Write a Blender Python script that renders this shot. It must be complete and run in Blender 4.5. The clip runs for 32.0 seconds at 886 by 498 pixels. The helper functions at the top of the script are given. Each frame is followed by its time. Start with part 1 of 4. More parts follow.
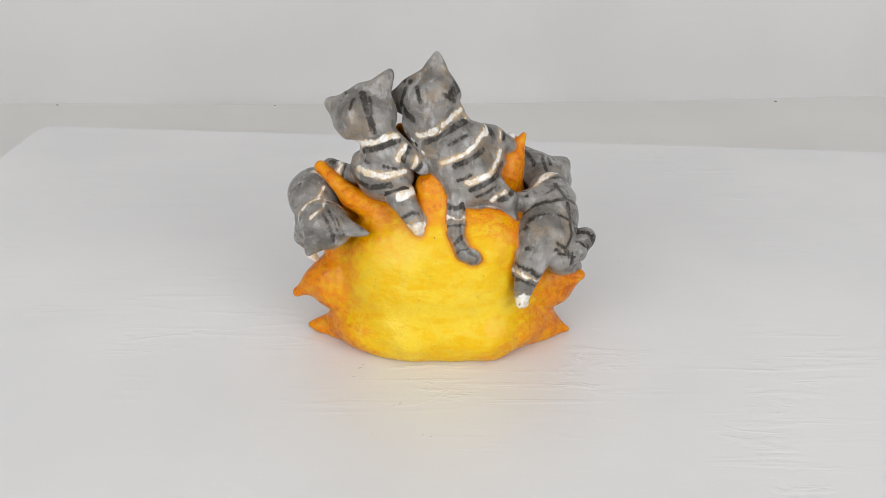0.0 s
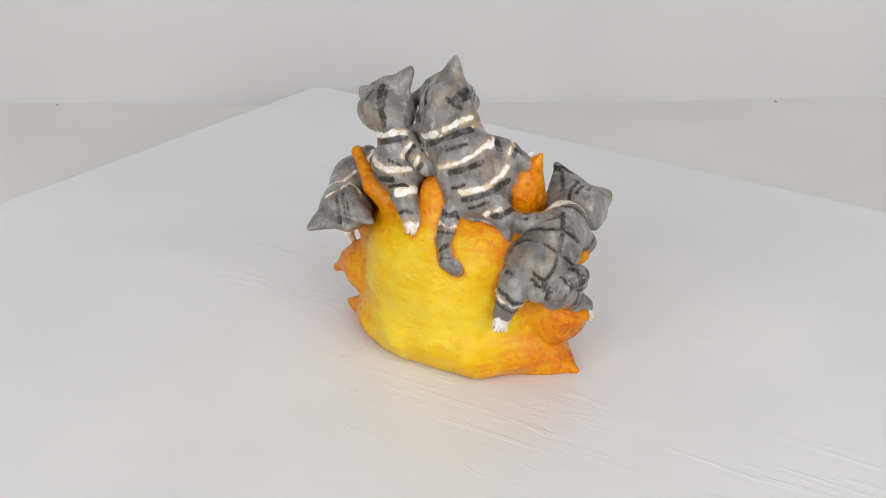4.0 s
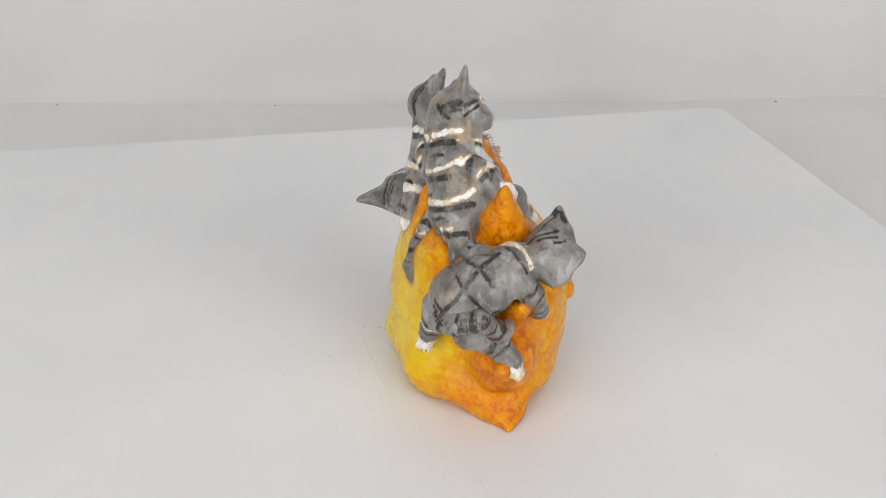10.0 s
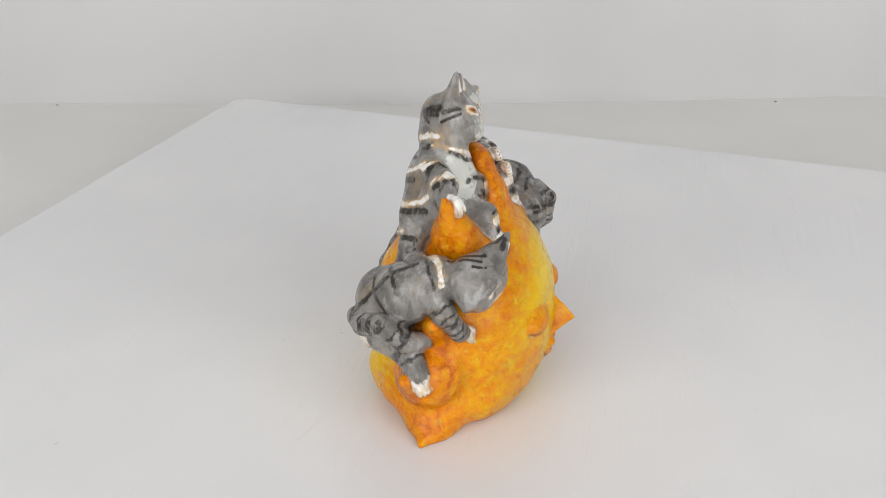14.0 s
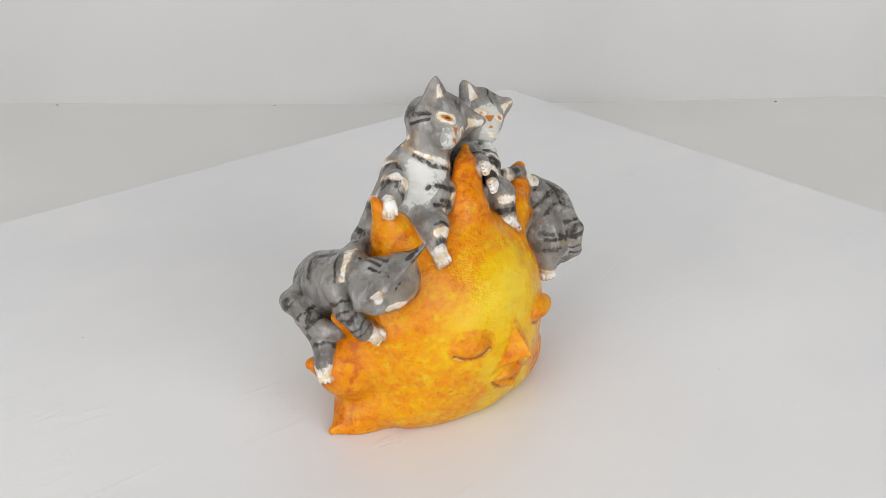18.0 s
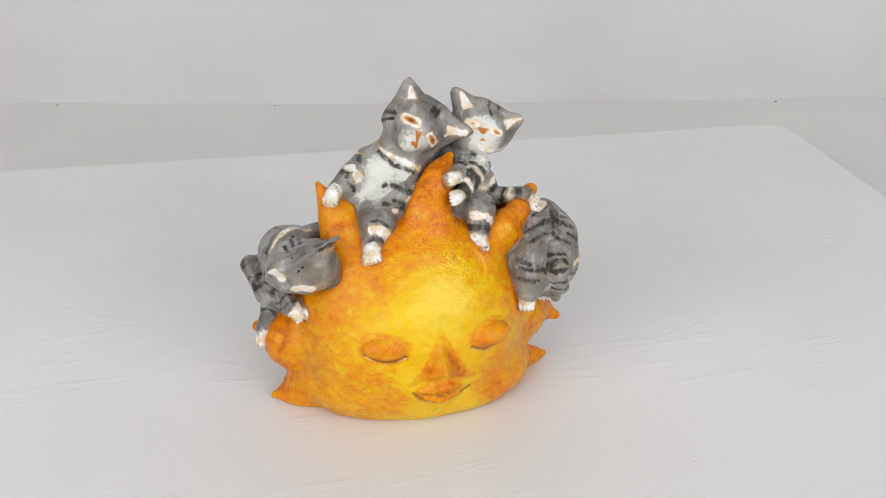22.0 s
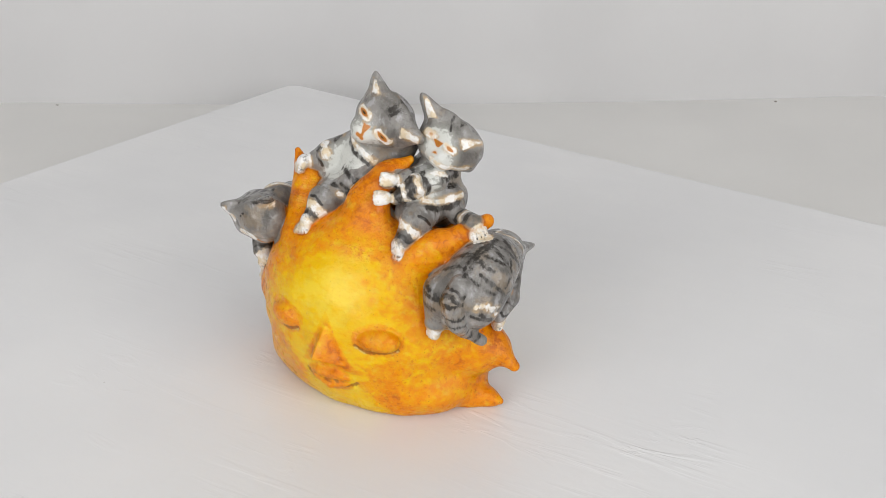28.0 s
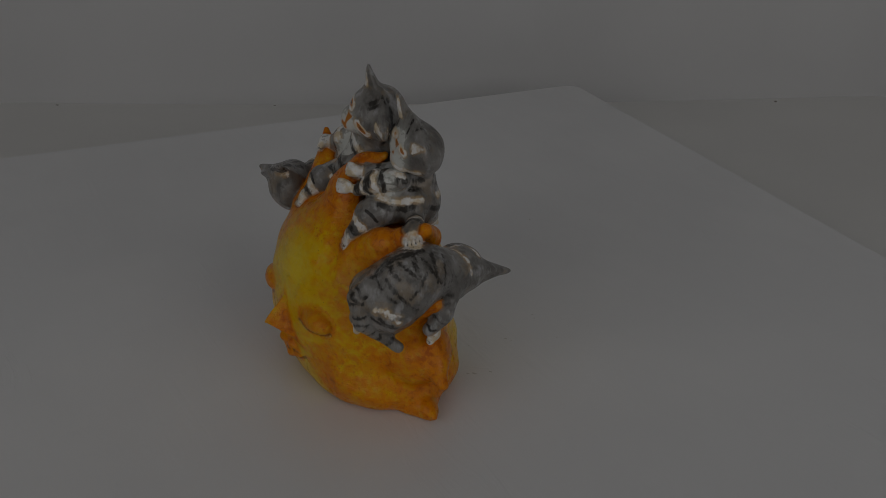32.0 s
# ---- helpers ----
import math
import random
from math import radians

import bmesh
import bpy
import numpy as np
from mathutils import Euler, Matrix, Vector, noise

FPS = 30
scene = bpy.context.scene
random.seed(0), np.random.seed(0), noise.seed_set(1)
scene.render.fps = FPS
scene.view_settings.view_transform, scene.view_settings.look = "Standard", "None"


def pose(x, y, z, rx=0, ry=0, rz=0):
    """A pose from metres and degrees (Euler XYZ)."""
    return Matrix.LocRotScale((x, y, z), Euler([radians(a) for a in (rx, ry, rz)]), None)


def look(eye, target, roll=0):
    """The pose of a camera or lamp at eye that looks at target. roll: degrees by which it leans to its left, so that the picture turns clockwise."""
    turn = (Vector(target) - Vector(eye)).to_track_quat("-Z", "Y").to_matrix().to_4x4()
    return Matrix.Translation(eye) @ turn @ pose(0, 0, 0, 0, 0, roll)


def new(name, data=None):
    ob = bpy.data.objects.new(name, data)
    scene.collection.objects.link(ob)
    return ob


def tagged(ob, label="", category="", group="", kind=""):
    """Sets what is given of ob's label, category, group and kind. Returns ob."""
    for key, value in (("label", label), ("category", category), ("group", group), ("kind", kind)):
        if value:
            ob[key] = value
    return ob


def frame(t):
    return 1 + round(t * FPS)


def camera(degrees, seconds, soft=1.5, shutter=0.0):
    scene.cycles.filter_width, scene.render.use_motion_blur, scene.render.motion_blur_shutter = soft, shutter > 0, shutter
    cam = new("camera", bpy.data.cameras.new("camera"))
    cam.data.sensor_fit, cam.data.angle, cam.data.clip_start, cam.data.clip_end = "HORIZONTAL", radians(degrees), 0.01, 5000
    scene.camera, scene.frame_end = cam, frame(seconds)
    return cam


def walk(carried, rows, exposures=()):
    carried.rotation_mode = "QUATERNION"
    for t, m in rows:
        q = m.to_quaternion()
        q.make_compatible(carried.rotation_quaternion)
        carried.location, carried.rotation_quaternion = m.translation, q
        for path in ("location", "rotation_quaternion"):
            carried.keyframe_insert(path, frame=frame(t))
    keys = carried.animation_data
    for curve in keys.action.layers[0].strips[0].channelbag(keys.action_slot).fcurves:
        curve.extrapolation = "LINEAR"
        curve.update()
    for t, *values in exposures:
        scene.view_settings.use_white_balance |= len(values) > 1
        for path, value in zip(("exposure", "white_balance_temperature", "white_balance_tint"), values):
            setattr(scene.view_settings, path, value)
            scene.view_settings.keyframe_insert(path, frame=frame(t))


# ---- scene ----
# ---- camera: it stands still; the board turns ----
cam = camera(46.6, 32.0, soft=0.5)
EYE = Vector((0.0, -0.45, 0.2791))
PITCH, YAW = 26.08, 1.4706
AIM = Vector((math.sin(radians(YAW)) * math.cos(radians(PITCH)), math.cos(radians(YAW)) * math.cos(radians(PITCH)), -math.sin(radians(PITCH))))
HOME = look(EYE, EYE + AIM)
FADE = [(0, 0.0), (30.0, 0.0), (30.25, -0.2), (30.5, -0.5), (31.0, -1.06), (31.5, -1.75), (32.0, -2.45)]
walk(cam, [(0, HOME), (32.0, HOME)], FADE)


def turn(t):
    """The turntable's angle in degrees at t seconds, clockwise from above."""
    return 7.328 * t + 0.00752 * t * t


# ---- light: two soft lamps, an added fill overhead, bounce off unseen dim walls ----
world = bpy.data.worlds.new("room_air")
world.use_nodes = True
world.node_tree.nodes["Background"].inputs[0].default_value = (0.9, 0.95, 1.0, 1)
world.node_tree.nodes["Background"].inputs[1].default_value = 0.05
scene.world = world


def soft_lamp(name, eye, target, size, watts, colour):
    data = bpy.data.lights.new(name, "AREA")
    data.shape, data.size, data.size_y, data.energy, data.color = "RECTANGLE", size[0], size[1], watts, colour
    ob = new(name, data)
    ob.matrix_world = look(eye, target)
    return tagged(ob, "large white softbox lamp out of view, aimed at the table", "lamp", kind="structure")


soft_lamp("softbox_left", (-1.0, -1.3, 0.68), (0, 0.1, 0.05), (1.4, 1.0), 20.3, (1.0, 0.985, 0.97))
soft_lamp("softbox_right", (1.0, -1.3, 0.68), (0, 0.1, 0.05), (1.4, 1.0), 20.3, (1.0, 0.985, 0.97))
# added fill from above, out of view, lifts the shadows
soft_lamp("top_fill", (0.0, -0.5, 1.6), (0, 0.0, 0.0), (2.0, 1.5), 7.2, (1.0, 0.99, 0.98))

# ---- materials ----


class Nodes:
    """A short hand for node materials."""

    def __init__(self, name, rough=0.5):
        self.mat = bpy.data.materials.new(name)
        self.mat.use_nodes = True
        self.tree = self.mat.node_tree
        self.bsdf = self.tree.nodes["Principled BSDF"]
        self.bsdf.inputs["Roughness"].default_value = rough

    def add(self, kind, **settings):
        n = self.tree.nodes.new(kind)
        for key, value in settings.items():
            if key in n.inputs:
                n.inputs[key].default_value = value
        return n

    def link(self, a, b):
        self.tree.links.new(a, b)

    def coords(self, scale=(1, 1, 1)):
        c, m = self.add("ShaderNodeTexCoord"), self.add("ShaderNodeMapping")
        m.inputs["Scale"].default_value = scale
        self.link(c.outputs["Object"], m.inputs["Vector"])
        return m.outputs[0]

    def noise(self, scale, detail=3, rough=0.5, vector=None, swirl=0.0):
        n = self.add("ShaderNodeTexNoise", Scale=scale, Detail=detail, Roughness=rough, Distortion=swirl)
        self.link(vector or self.coords(), n.inputs["Vector"])
        return n.outputs["Fac"]

    def field(self, name):
        n = self.add("ShaderNodeAttribute")
        n.attribute_name = name
        return n.outputs["Fac"]

    def math(self, op, a, b):
        n = self.add("ShaderNodeMath")
        n.operation = op
        for i, v in enumerate((a, b)):
            if isinstance(v, (int, float)):
                n.inputs[i].default_value = v
            else:
                self.link(v, n.inputs[i])
        return n.outputs[0]

    def span(self, value, lo, hi, a=0.0, b=1.0):
        n = self.add("ShaderNodeMapRange")
        n.interpolation_type = "SMOOTHSTEP"
        for i, v in zip((1, 2, 3, 4), (lo, hi, a, b)):
            n.inputs[i].default_value = v
        self.link(value, n.inputs[0])
        return n.outputs[0]

    def mix(self, fac, a, b):
        n = self.add("ShaderNodeMix")
        n.data_type = "RGBA"
        if isinstance(fac, (int, float)):
            n.inputs[0].default_value = fac
        else:
            self.link(fac, n.inputs[0])
        for i, v in ((6, a), (7, b)):
            if isinstance(v, tuple):
                n.inputs[i].default_value = (*v, 1)
            else:
                self.link(v, n.inputs[i])
        return n.outputs[2]

    def bump(self, height, strength, distance, normal=None):
        n = self.add("ShaderNodeBump", Strength=strength, Distance=distance)
        self.link(height, n.inputs["Height"])
        if normal:
            self.link(normal, n.inputs["Normal"])
        return n.outputs[0]

    def done(self, colour=None, normal=None, rough=None):
        for value, slot in ((colour, "Base Color"), (normal, "Normal"), (rough, "Roughness")):
            if value is not None:
                self.link(value, self.bsdf.inputs[slot])
        return self.mat


def white_paint(name, a, b, rough=0.5, grain=0.0, stretch=(1, 1, 1)):
    n = Nodes(name, rough)
    big, fine = n.noise(5, 3), n.noise(60, 4, 0.6, n.coords(stretch))
    colour = n.mix(n.span(big, 0.35, 0.65), a, b)
    if grain:
        return n.done(colour, n.bump(fine, grain, 0.002))
    return n.done(colour)


def board_paint():
    """White brushed paint over wood, the grain and a few brush ridges just showing."""
    n = Nodes("board_paint", 0.42)
    grain = n.noise(46, 5, 0.6, n.coords((0.3, 1.0, 1.0)))
    ridge = n.noise(130, 3, 0.55, n.coords((0.09, 1.0, 1.0)), 0.35)
    ridge = n.math("MULTIPLY", n.span(ridge, 0.5, 0.72), n.span(n.noise(13, 3, 0.5, n.coords((0.6, 1.0, 1.0))), 0.44, 0.62))
    lap = n.noise(75, 4, 0.6, n.coords((0.28, 1.0, 1.0)), 1.2)
    lap = n.math("MULTIPLY", n.span(lap, 0.52, 0.7), n.span(n.noise(17, 2), 0.52, 0.64))
    speck = n.noise(420, 2, 0.5)
    colour = n.mix(n.span(n.noise(7, 4), 0.35, 0.7), (0.705, 0.710, 0.720), (0.745, 0.748, 0.754))
    colour = n.mix(n.span(grain, 0.60, 0.78, 0, 0.12), colour, (0.665, 0.667, 0.674))
    normal = n.bump(grain, 0.16, 0.0012)
    normal = n.bump(ridge, 0.4, 0.0004, normal)
    normal = n.bump(lap, 0.35, 0.0006, normal)
    normal = n.bump(speck, 0.1, 0.0003, normal)
    n.bsdf.inputs["Coat Weight"].default_value = 0.25
    n.bsdf.inputs["Coat Roughness"].default_value = 0.22
    return n.done(colour, normal, n.span(grain, 0.3, 0.7, 0.36, 0.52))


def painted_clay():
    """Hand-painted, varnished clay: a golden sun, grey tabby cats, brushed stripes. The fields on the mesh say where each colour was laid."""
    n = Nodes("painted_clay", 0.3)
    fine, mid, broad = n.noise(700, 3, 0.55), n.noise(240, 4, 0.55), n.noise(60, 4, 0.55)
    smear = n.noise(110, 5, 0.6, n.coords((1.0, 1.0, 1.6)))
    edge = n.math("MULTIPLY", n.math("SUBTRACT", n.noise(620, 3, 0.6), 0.5), 2.2)
    streak = n.math("MULTIPLY", n.math("SUBTRACT", n.noise(1000, 3, 0.6, n.coords((1.0, 1.0, 0.3))), 0.5), 3.6)

    def laid(name, soft=0.3, amount=1.0, rough=edge, grow=0.0):
        return n.span(n.math("ADD", n.math("ADD", n.field(name), grow), rough), -soft, soft, 0.0, amount)

    # the sun: yellow with orange glazes, brushed across, dabbed on the cheeks and gathered on the rays
    def swing(value, by):
        return n.math("MULTIPLY", n.math("SUBTRACT", value, 0.5), by)

    sweep = n.noise(150, 5, 0.62, n.coords((0.45, 1.0, 1.0)), 0.8)
    dab = n.noise(300, 4, 0.6, None, 0.6)
    rich = n.span(n.field("glaze"), -0.5, 0.6)
    glaze = n.math("ADD", n.field("glaze"), swing(n.noise(45, 3, 0.5), 2.6))
    glaze = n.math("ADD", glaze, n.math("ADD", swing(sweep, 3.4), n.math("MULTIPLY", swing(dab, 4.2), n.span(rich, 0.0, 1.0, 0.45, 1.0))))
    sun = n.mix(n.span(glaze, -1.6, -0.5), (0.75, 0.535, 0.03), (0.71, 0.425, 0.001))
    sun = n.mix(n.span(glaze, -0.6, 0.45), sun, (0.68, 0.285, 0.0))
    sun = n.mix(n.span(glaze, 0.35, 1.3), sun, (0.66, 0.205, 0.0))
    sun = n.mix(n.span(glaze, 1.2, 2.2, 0, 0.8), sun, (0.40, 0.075, 0.0))
    # short scratches and pits where the glaze stayed, pale rubs where it was wiped off
    scratch = n.noise(520, 2, 0.5, n.coords((1.0, 1.0, 0.28)), 1.5)
    score = n.math("ABSOLUTE", n.math("SUBTRACT", scratch, 0.5), 0.0)
    score = n.math("MULTIPLY", n.span(score, 0.022, 0.004), n.span(n.noise(130, 2), 0.60, 0.66))
    sun = n.mix(n.math("MULTIPLY", n.span(n.noise(430, 4, 0.7), 0.56, 0.66, 0, 0.7), n.span(rich, 0, 1, 0.12, 1.0)), sun, (0.50, 0.115, 0.0))
    sun = n.mix(n.math("MULTIPLY", n.span(n.noise(230, 4, 0.65, n.coords((0.6, 1.0, 1.0))), 0.57, 0.67, 0, 0.5), n.span(rich, 0, 1, 1.0, 0.6)), sun, (0.73, 0.54, 0.05))
    sun = n.mix(n.span(n.noise(900, 1, 0.5), 0.76, 0.80, 0, 0.7), sun, (0.14, 0.04, 0.0))
    # dark eye and mouth lines, with shade painted in under the lower lip
    sun = n.mix(laid("slit", 0.3, 0.8), sun, (0.20, 0.055, 0.004))
    sun = n.mix(laid("gilt", 0.25, 0.9, n.math("MULTIPLY", edge, 0.6)), sun, (0.66, 0.46, 0.14))
    # the cats: smooth grey with lighter and darker brushwork
    cat = n.mix(n.span(broad, 0.38, 0.62), (0.135, 0.128, 0.119), (0.235, 0.226, 0.214))
    brush = n.noise(170, 5, 0.6, n.coords((1.0, 1.0, 0.5)))
    cat = n.mix(n.span(brush, 0.52, 0.68, 0, 0.7), cat, (0.38, 0.38, 0.385))
    cat = n.mix(n.span(brush, 0.46, 0.35, 0, 0.65), cat, (0.085, 0.08, 0.074))
    cat = n.mix(n.span(n.noise(80, 4, 0.65), 0.52, 0.66, 0, 0.45), cat, (0.27, 0.20, 0.125))
    cat = n.mix(n.span(n.field("pale"), -3.0, 3.5, 0.0, 0.85), cat, (0.36, 0.365, 0.335))
    chest = n.math("ADD", n.field("pale"), swing(n.noise(420, 4, 0.65), 14.0))
    cat = n.mix(n.span(chest, 1.6, 3.6, 0, 0.8), cat, (0.62, 0.63, 0.60))
    # a tan wash lies round the light strokes, dark strokes are feathered by the brush
    tan = n.math("MULTIPLY", laid("white", 0.9, 0.6, grow=0.8), n.span(n.noise(120, 3, 0.6), 0.4, 0.55))
    cat = n.mix(tan, cat, (0.47, 0.30, 0.12))
    cat = n.mix(laid("dark", 1.0, 0.5, streak, 0.25), cat, (0.06, 0.053, 0.047))
    solid = n.span(n.noise(330, 3, 0.6, n.coords((1.0, 1.0, 0.5))), 0.36, 0.5, 0.3, 1.0)
    cat = n.mix(n.math("MULTIPLY", laid("dark", 0.35, 0.92, n.math("MULTIPLY", streak, 0.5)), solid), cat, (0.024, 0.021, 0.018))
    worn = n.span(n.noise(300, 4, 0.7), 0.34, 0.44, 0.4, 1.0)
    uneven = n.math("ADD", swing(n.noise(190, 3, 0.6), 3.4), n.math("MULTIPLY", streak, 0.4))
    white = n.mix(n.span(n.noise(210, 3, 0.6), 0.42, 0.62), (0.80, 0.795, 0.78), (0.66, 0.55, 0.38))
    cat = n.mix(n.math("MULTIPLY", laid("white", 0.45, 0.9, uneven), worn), cat, white)
    cat = n.mix(laid("rust", 0.5, 0.4, 0.0, 0.3), cat, (0.62, 0.27, 0.05))
    cat = n.mix(laid("rust", 0.25, 0.95, n.math("MULTIPLY", edge, 0.3)), cat, (0.40, 0.135, 0.006))
    cat = n.mix(laid("black", 0.25, 0.93, n.math("MULTIPLY", edge, 0.5)), cat, (0.016, 0.013, 0.011))
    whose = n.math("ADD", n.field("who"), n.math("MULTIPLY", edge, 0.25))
    # towards the seam the cats turn rusty, the sun redder and darker
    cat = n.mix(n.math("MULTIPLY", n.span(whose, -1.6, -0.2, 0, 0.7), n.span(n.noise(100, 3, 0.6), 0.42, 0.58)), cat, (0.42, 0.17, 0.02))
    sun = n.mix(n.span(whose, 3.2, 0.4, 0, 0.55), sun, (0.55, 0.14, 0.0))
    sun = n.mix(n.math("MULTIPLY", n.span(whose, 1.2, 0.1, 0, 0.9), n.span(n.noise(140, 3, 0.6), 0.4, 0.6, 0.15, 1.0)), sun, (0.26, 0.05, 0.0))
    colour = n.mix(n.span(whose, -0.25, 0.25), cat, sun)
    golden = n.span(whose, -0.3, 0.3)
    relief = n.span(golden, 0, 1, 0.1, 1.0)
    normal = n.bump(smear, 0.45, 0.003)
    normal = n.bump(n.math("MULTIPLY", dab, n.math("MULTIPLY", relief, n.span(rich, 0, 1, 0.6, 1.4))), 0.28, 0.0022, normal)
    normal = n.bump(n.math("MULTIPLY", score, n.math("MULTIPLY", golden, -1.0)), 0.6, 0.0006, normal)
    normal = n.bump(n.math("MULTIPLY", fine, relief), 0.14, 0.0006, normal)
    n.link(normal, n.bsdf.inputs["Coat Normal"])
    n.bsdf.inputs["Specular IOR Level"].default_value = 0.12
    n.link(n.span(golden, 0, 1, 0.6, 0.3), n.bsdf.inputs["Coat Weight"])
    n.bsdf.inputs["Coat Roughness"].default_value = 0.14
    return n.done(colour, normal, n.span(mid, 0.3, 0.7, 0.24, 0.38))


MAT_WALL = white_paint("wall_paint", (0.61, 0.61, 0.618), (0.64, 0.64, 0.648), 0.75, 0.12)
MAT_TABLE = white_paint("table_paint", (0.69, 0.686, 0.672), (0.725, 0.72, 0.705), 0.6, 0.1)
# greys for surfaces out of view, kept dark to cut fill and white reflections
MAT_UNSEEN_ROOM = white_paint("unseen_room_grey", (0.36, 0.36, 0.36), (0.40, 0.40, 0.40), 0.8, 0.1)
MAT_FLOOR = white_paint("floor_paint", (0.28, 0.26, 0.25), (0.32, 0.30, 0.29), 0.6, 0.1)
MAT_METAL = white_paint("turntable_plastic", (0.55, 0.55, 0.55), (0.6, 0.6, 0.6), 0.4)
MAT_BOARD = board_paint()
MAT_CLAY = painted_clay()
MAT_FLECK = white_paint("grey_fleck", (0.52, 0.515, 0.505), (0.58, 0.575, 0.56), 0.6)
MAT_SPECK = white_paint("dark_speck", (0.24, 0.22, 0.20), (0.30, 0.28, 0.26), 0.7)


# ---- mesh helpers ----
def part(name, bm, material, parent=None, label=""):
    mesh = bpy.data.meshes.new(name)
    bm.to_mesh(mesh)
    bm.free()
    mesh.materials.append(material)
    ob = new(name, mesh)
    ob.parent = parent
    return tagged(ob, label)


def slab(bm, lo, hi, bevel=0.0, segments=2):
    verts = bmesh.ops.create_cube(bm, size=1)["verts"]
    for v in verts:
        v.co = Vector([lo[i] + (v.co[i] + 0.5) * (hi[i] - lo[i]) for i in range(3)])
    if bevel:
        edges = list({e for v in verts for e in v.link_edges})
        bmesh.ops.bevel(bm, geom=edges, offset=bevel, segments=segments, affect="EDGES", profile=0.5)
    return bm


# ---- the room ----
TABLE_Z = -0.038
FLOOR_Z = TABLE_Z - 0.75
BACK_Y = 0.5225


def room():
    x, y0, top = 2.2, -2.4, 1.75
    # an added shell that closes the place, dim so that little light bounces
    for name, lo, hi, mat in (
        ("floor", (-x, y0, FLOOR_Z - 0.1), (x, 0.62, FLOOR_Z), MAT_FLOOR),
        ("ceiling", (-x, y0, top), (x, 0.62, top + 0.1), MAT_UNSEEN_ROOM),
        ("wall_south", (-x, y0 - 0.1, FLOOR_Z), (x, y0, top), MAT_UNSEEN_ROOM),
        ("wall_west", (-x - 0.1, y0, FLOOR_Z), (-x, 0.62, top), MAT_UNSEEN_ROOM),
        ("wall_east", (x, y0, FLOOR_Z), (x + 0.1, 0.62, top), MAT_UNSEEN_ROOM),
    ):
        tagged(part(name, slab(bmesh.new(), lo, hi), mat), "unseen plain grey painted " + name.split("_")[0], name.split("_")[0], kind="structure")


def back_wall():
    """The wall behind the table, bowed a little towards the room."""
    bm = bmesh.new()
    rows = []
    for i in range(45):
        x = -2.2 + 0.1 * i
        y = BACK_Y + 0.016 * min(1.0, (x - 0.03) ** 2 / 0.2)
        rows.append([bm.verts.new(p) for p in ((x, y, FLOOR_Z), (x, y, 1.75), (x, 0.62, 1.75), (x, 0.62, FLOOR_Z))])
    for a, b in zip(rows, rows[1:]):
        for k in range(4):
            bm.faces.new((a[k], b[k], b[(k + 1) % 4], a[(k + 1) % 4]))
    bm.faces.new(rows[0])
    bm.faces.new(rows[-1][::-1])
    bmesh.ops.recalc_face_normals(bm, faces=bm.faces)
    ob = part("wall_north", bm, MAT_WALL)
    for p in ob.data.polygons:
        p.use_smooth = abs(p.normal.z) < 0.5
    return tagged(ob, "plain light grey wall meeting the white table", "wall", kind="structure")


def table():
    thing = new("table")
    thing.location = (0, 0, FLOOR_Z)
    top = part("tabletop", slab(bmesh.new(), (-1.1, -0.62, 0.715), (1.1, 0.56, 0.75), 0.002), MAT_TABLE, thing)
    for x in (-1.04, 1.04):
        for y in (-0.56, 0.44):
            part("leg", slab(bmesh.new(), (x - 0.03, y - 0.03, 0), (x + 0.03, y + 0.03, 0.715), 0.003), MAT_TABLE, thing)
    return tagged(thing, "white painted table pushed against a grey wall", "table")


def turntable():
    thing = new("turntable")
    thing.location = (0, 0, TABLE_Z)
    for name, z0, z1, r in (("base", 0.0, 0.009, 0.11), ("platter", 0.009, 0.020, 0.13)):
        bm = bmesh.new()
        bmesh.ops.create_cone(bm, cap_ends=True, segments=64, radius1=r, radius2=r - 0.001, depth=z1 - z0, matrix=Matrix.Translation((0, 0, (z0 + z1) / 2)))
        part(name, bm, MAT_METAL, thing)
    return tagged(thing, "low round grey turntable hidden under the white board", "turntable")


BOARD_CENTRE, BOARD_HALF, BOARD_TURN = (0.017, 0.008), (0.363, 0.311), -6.7


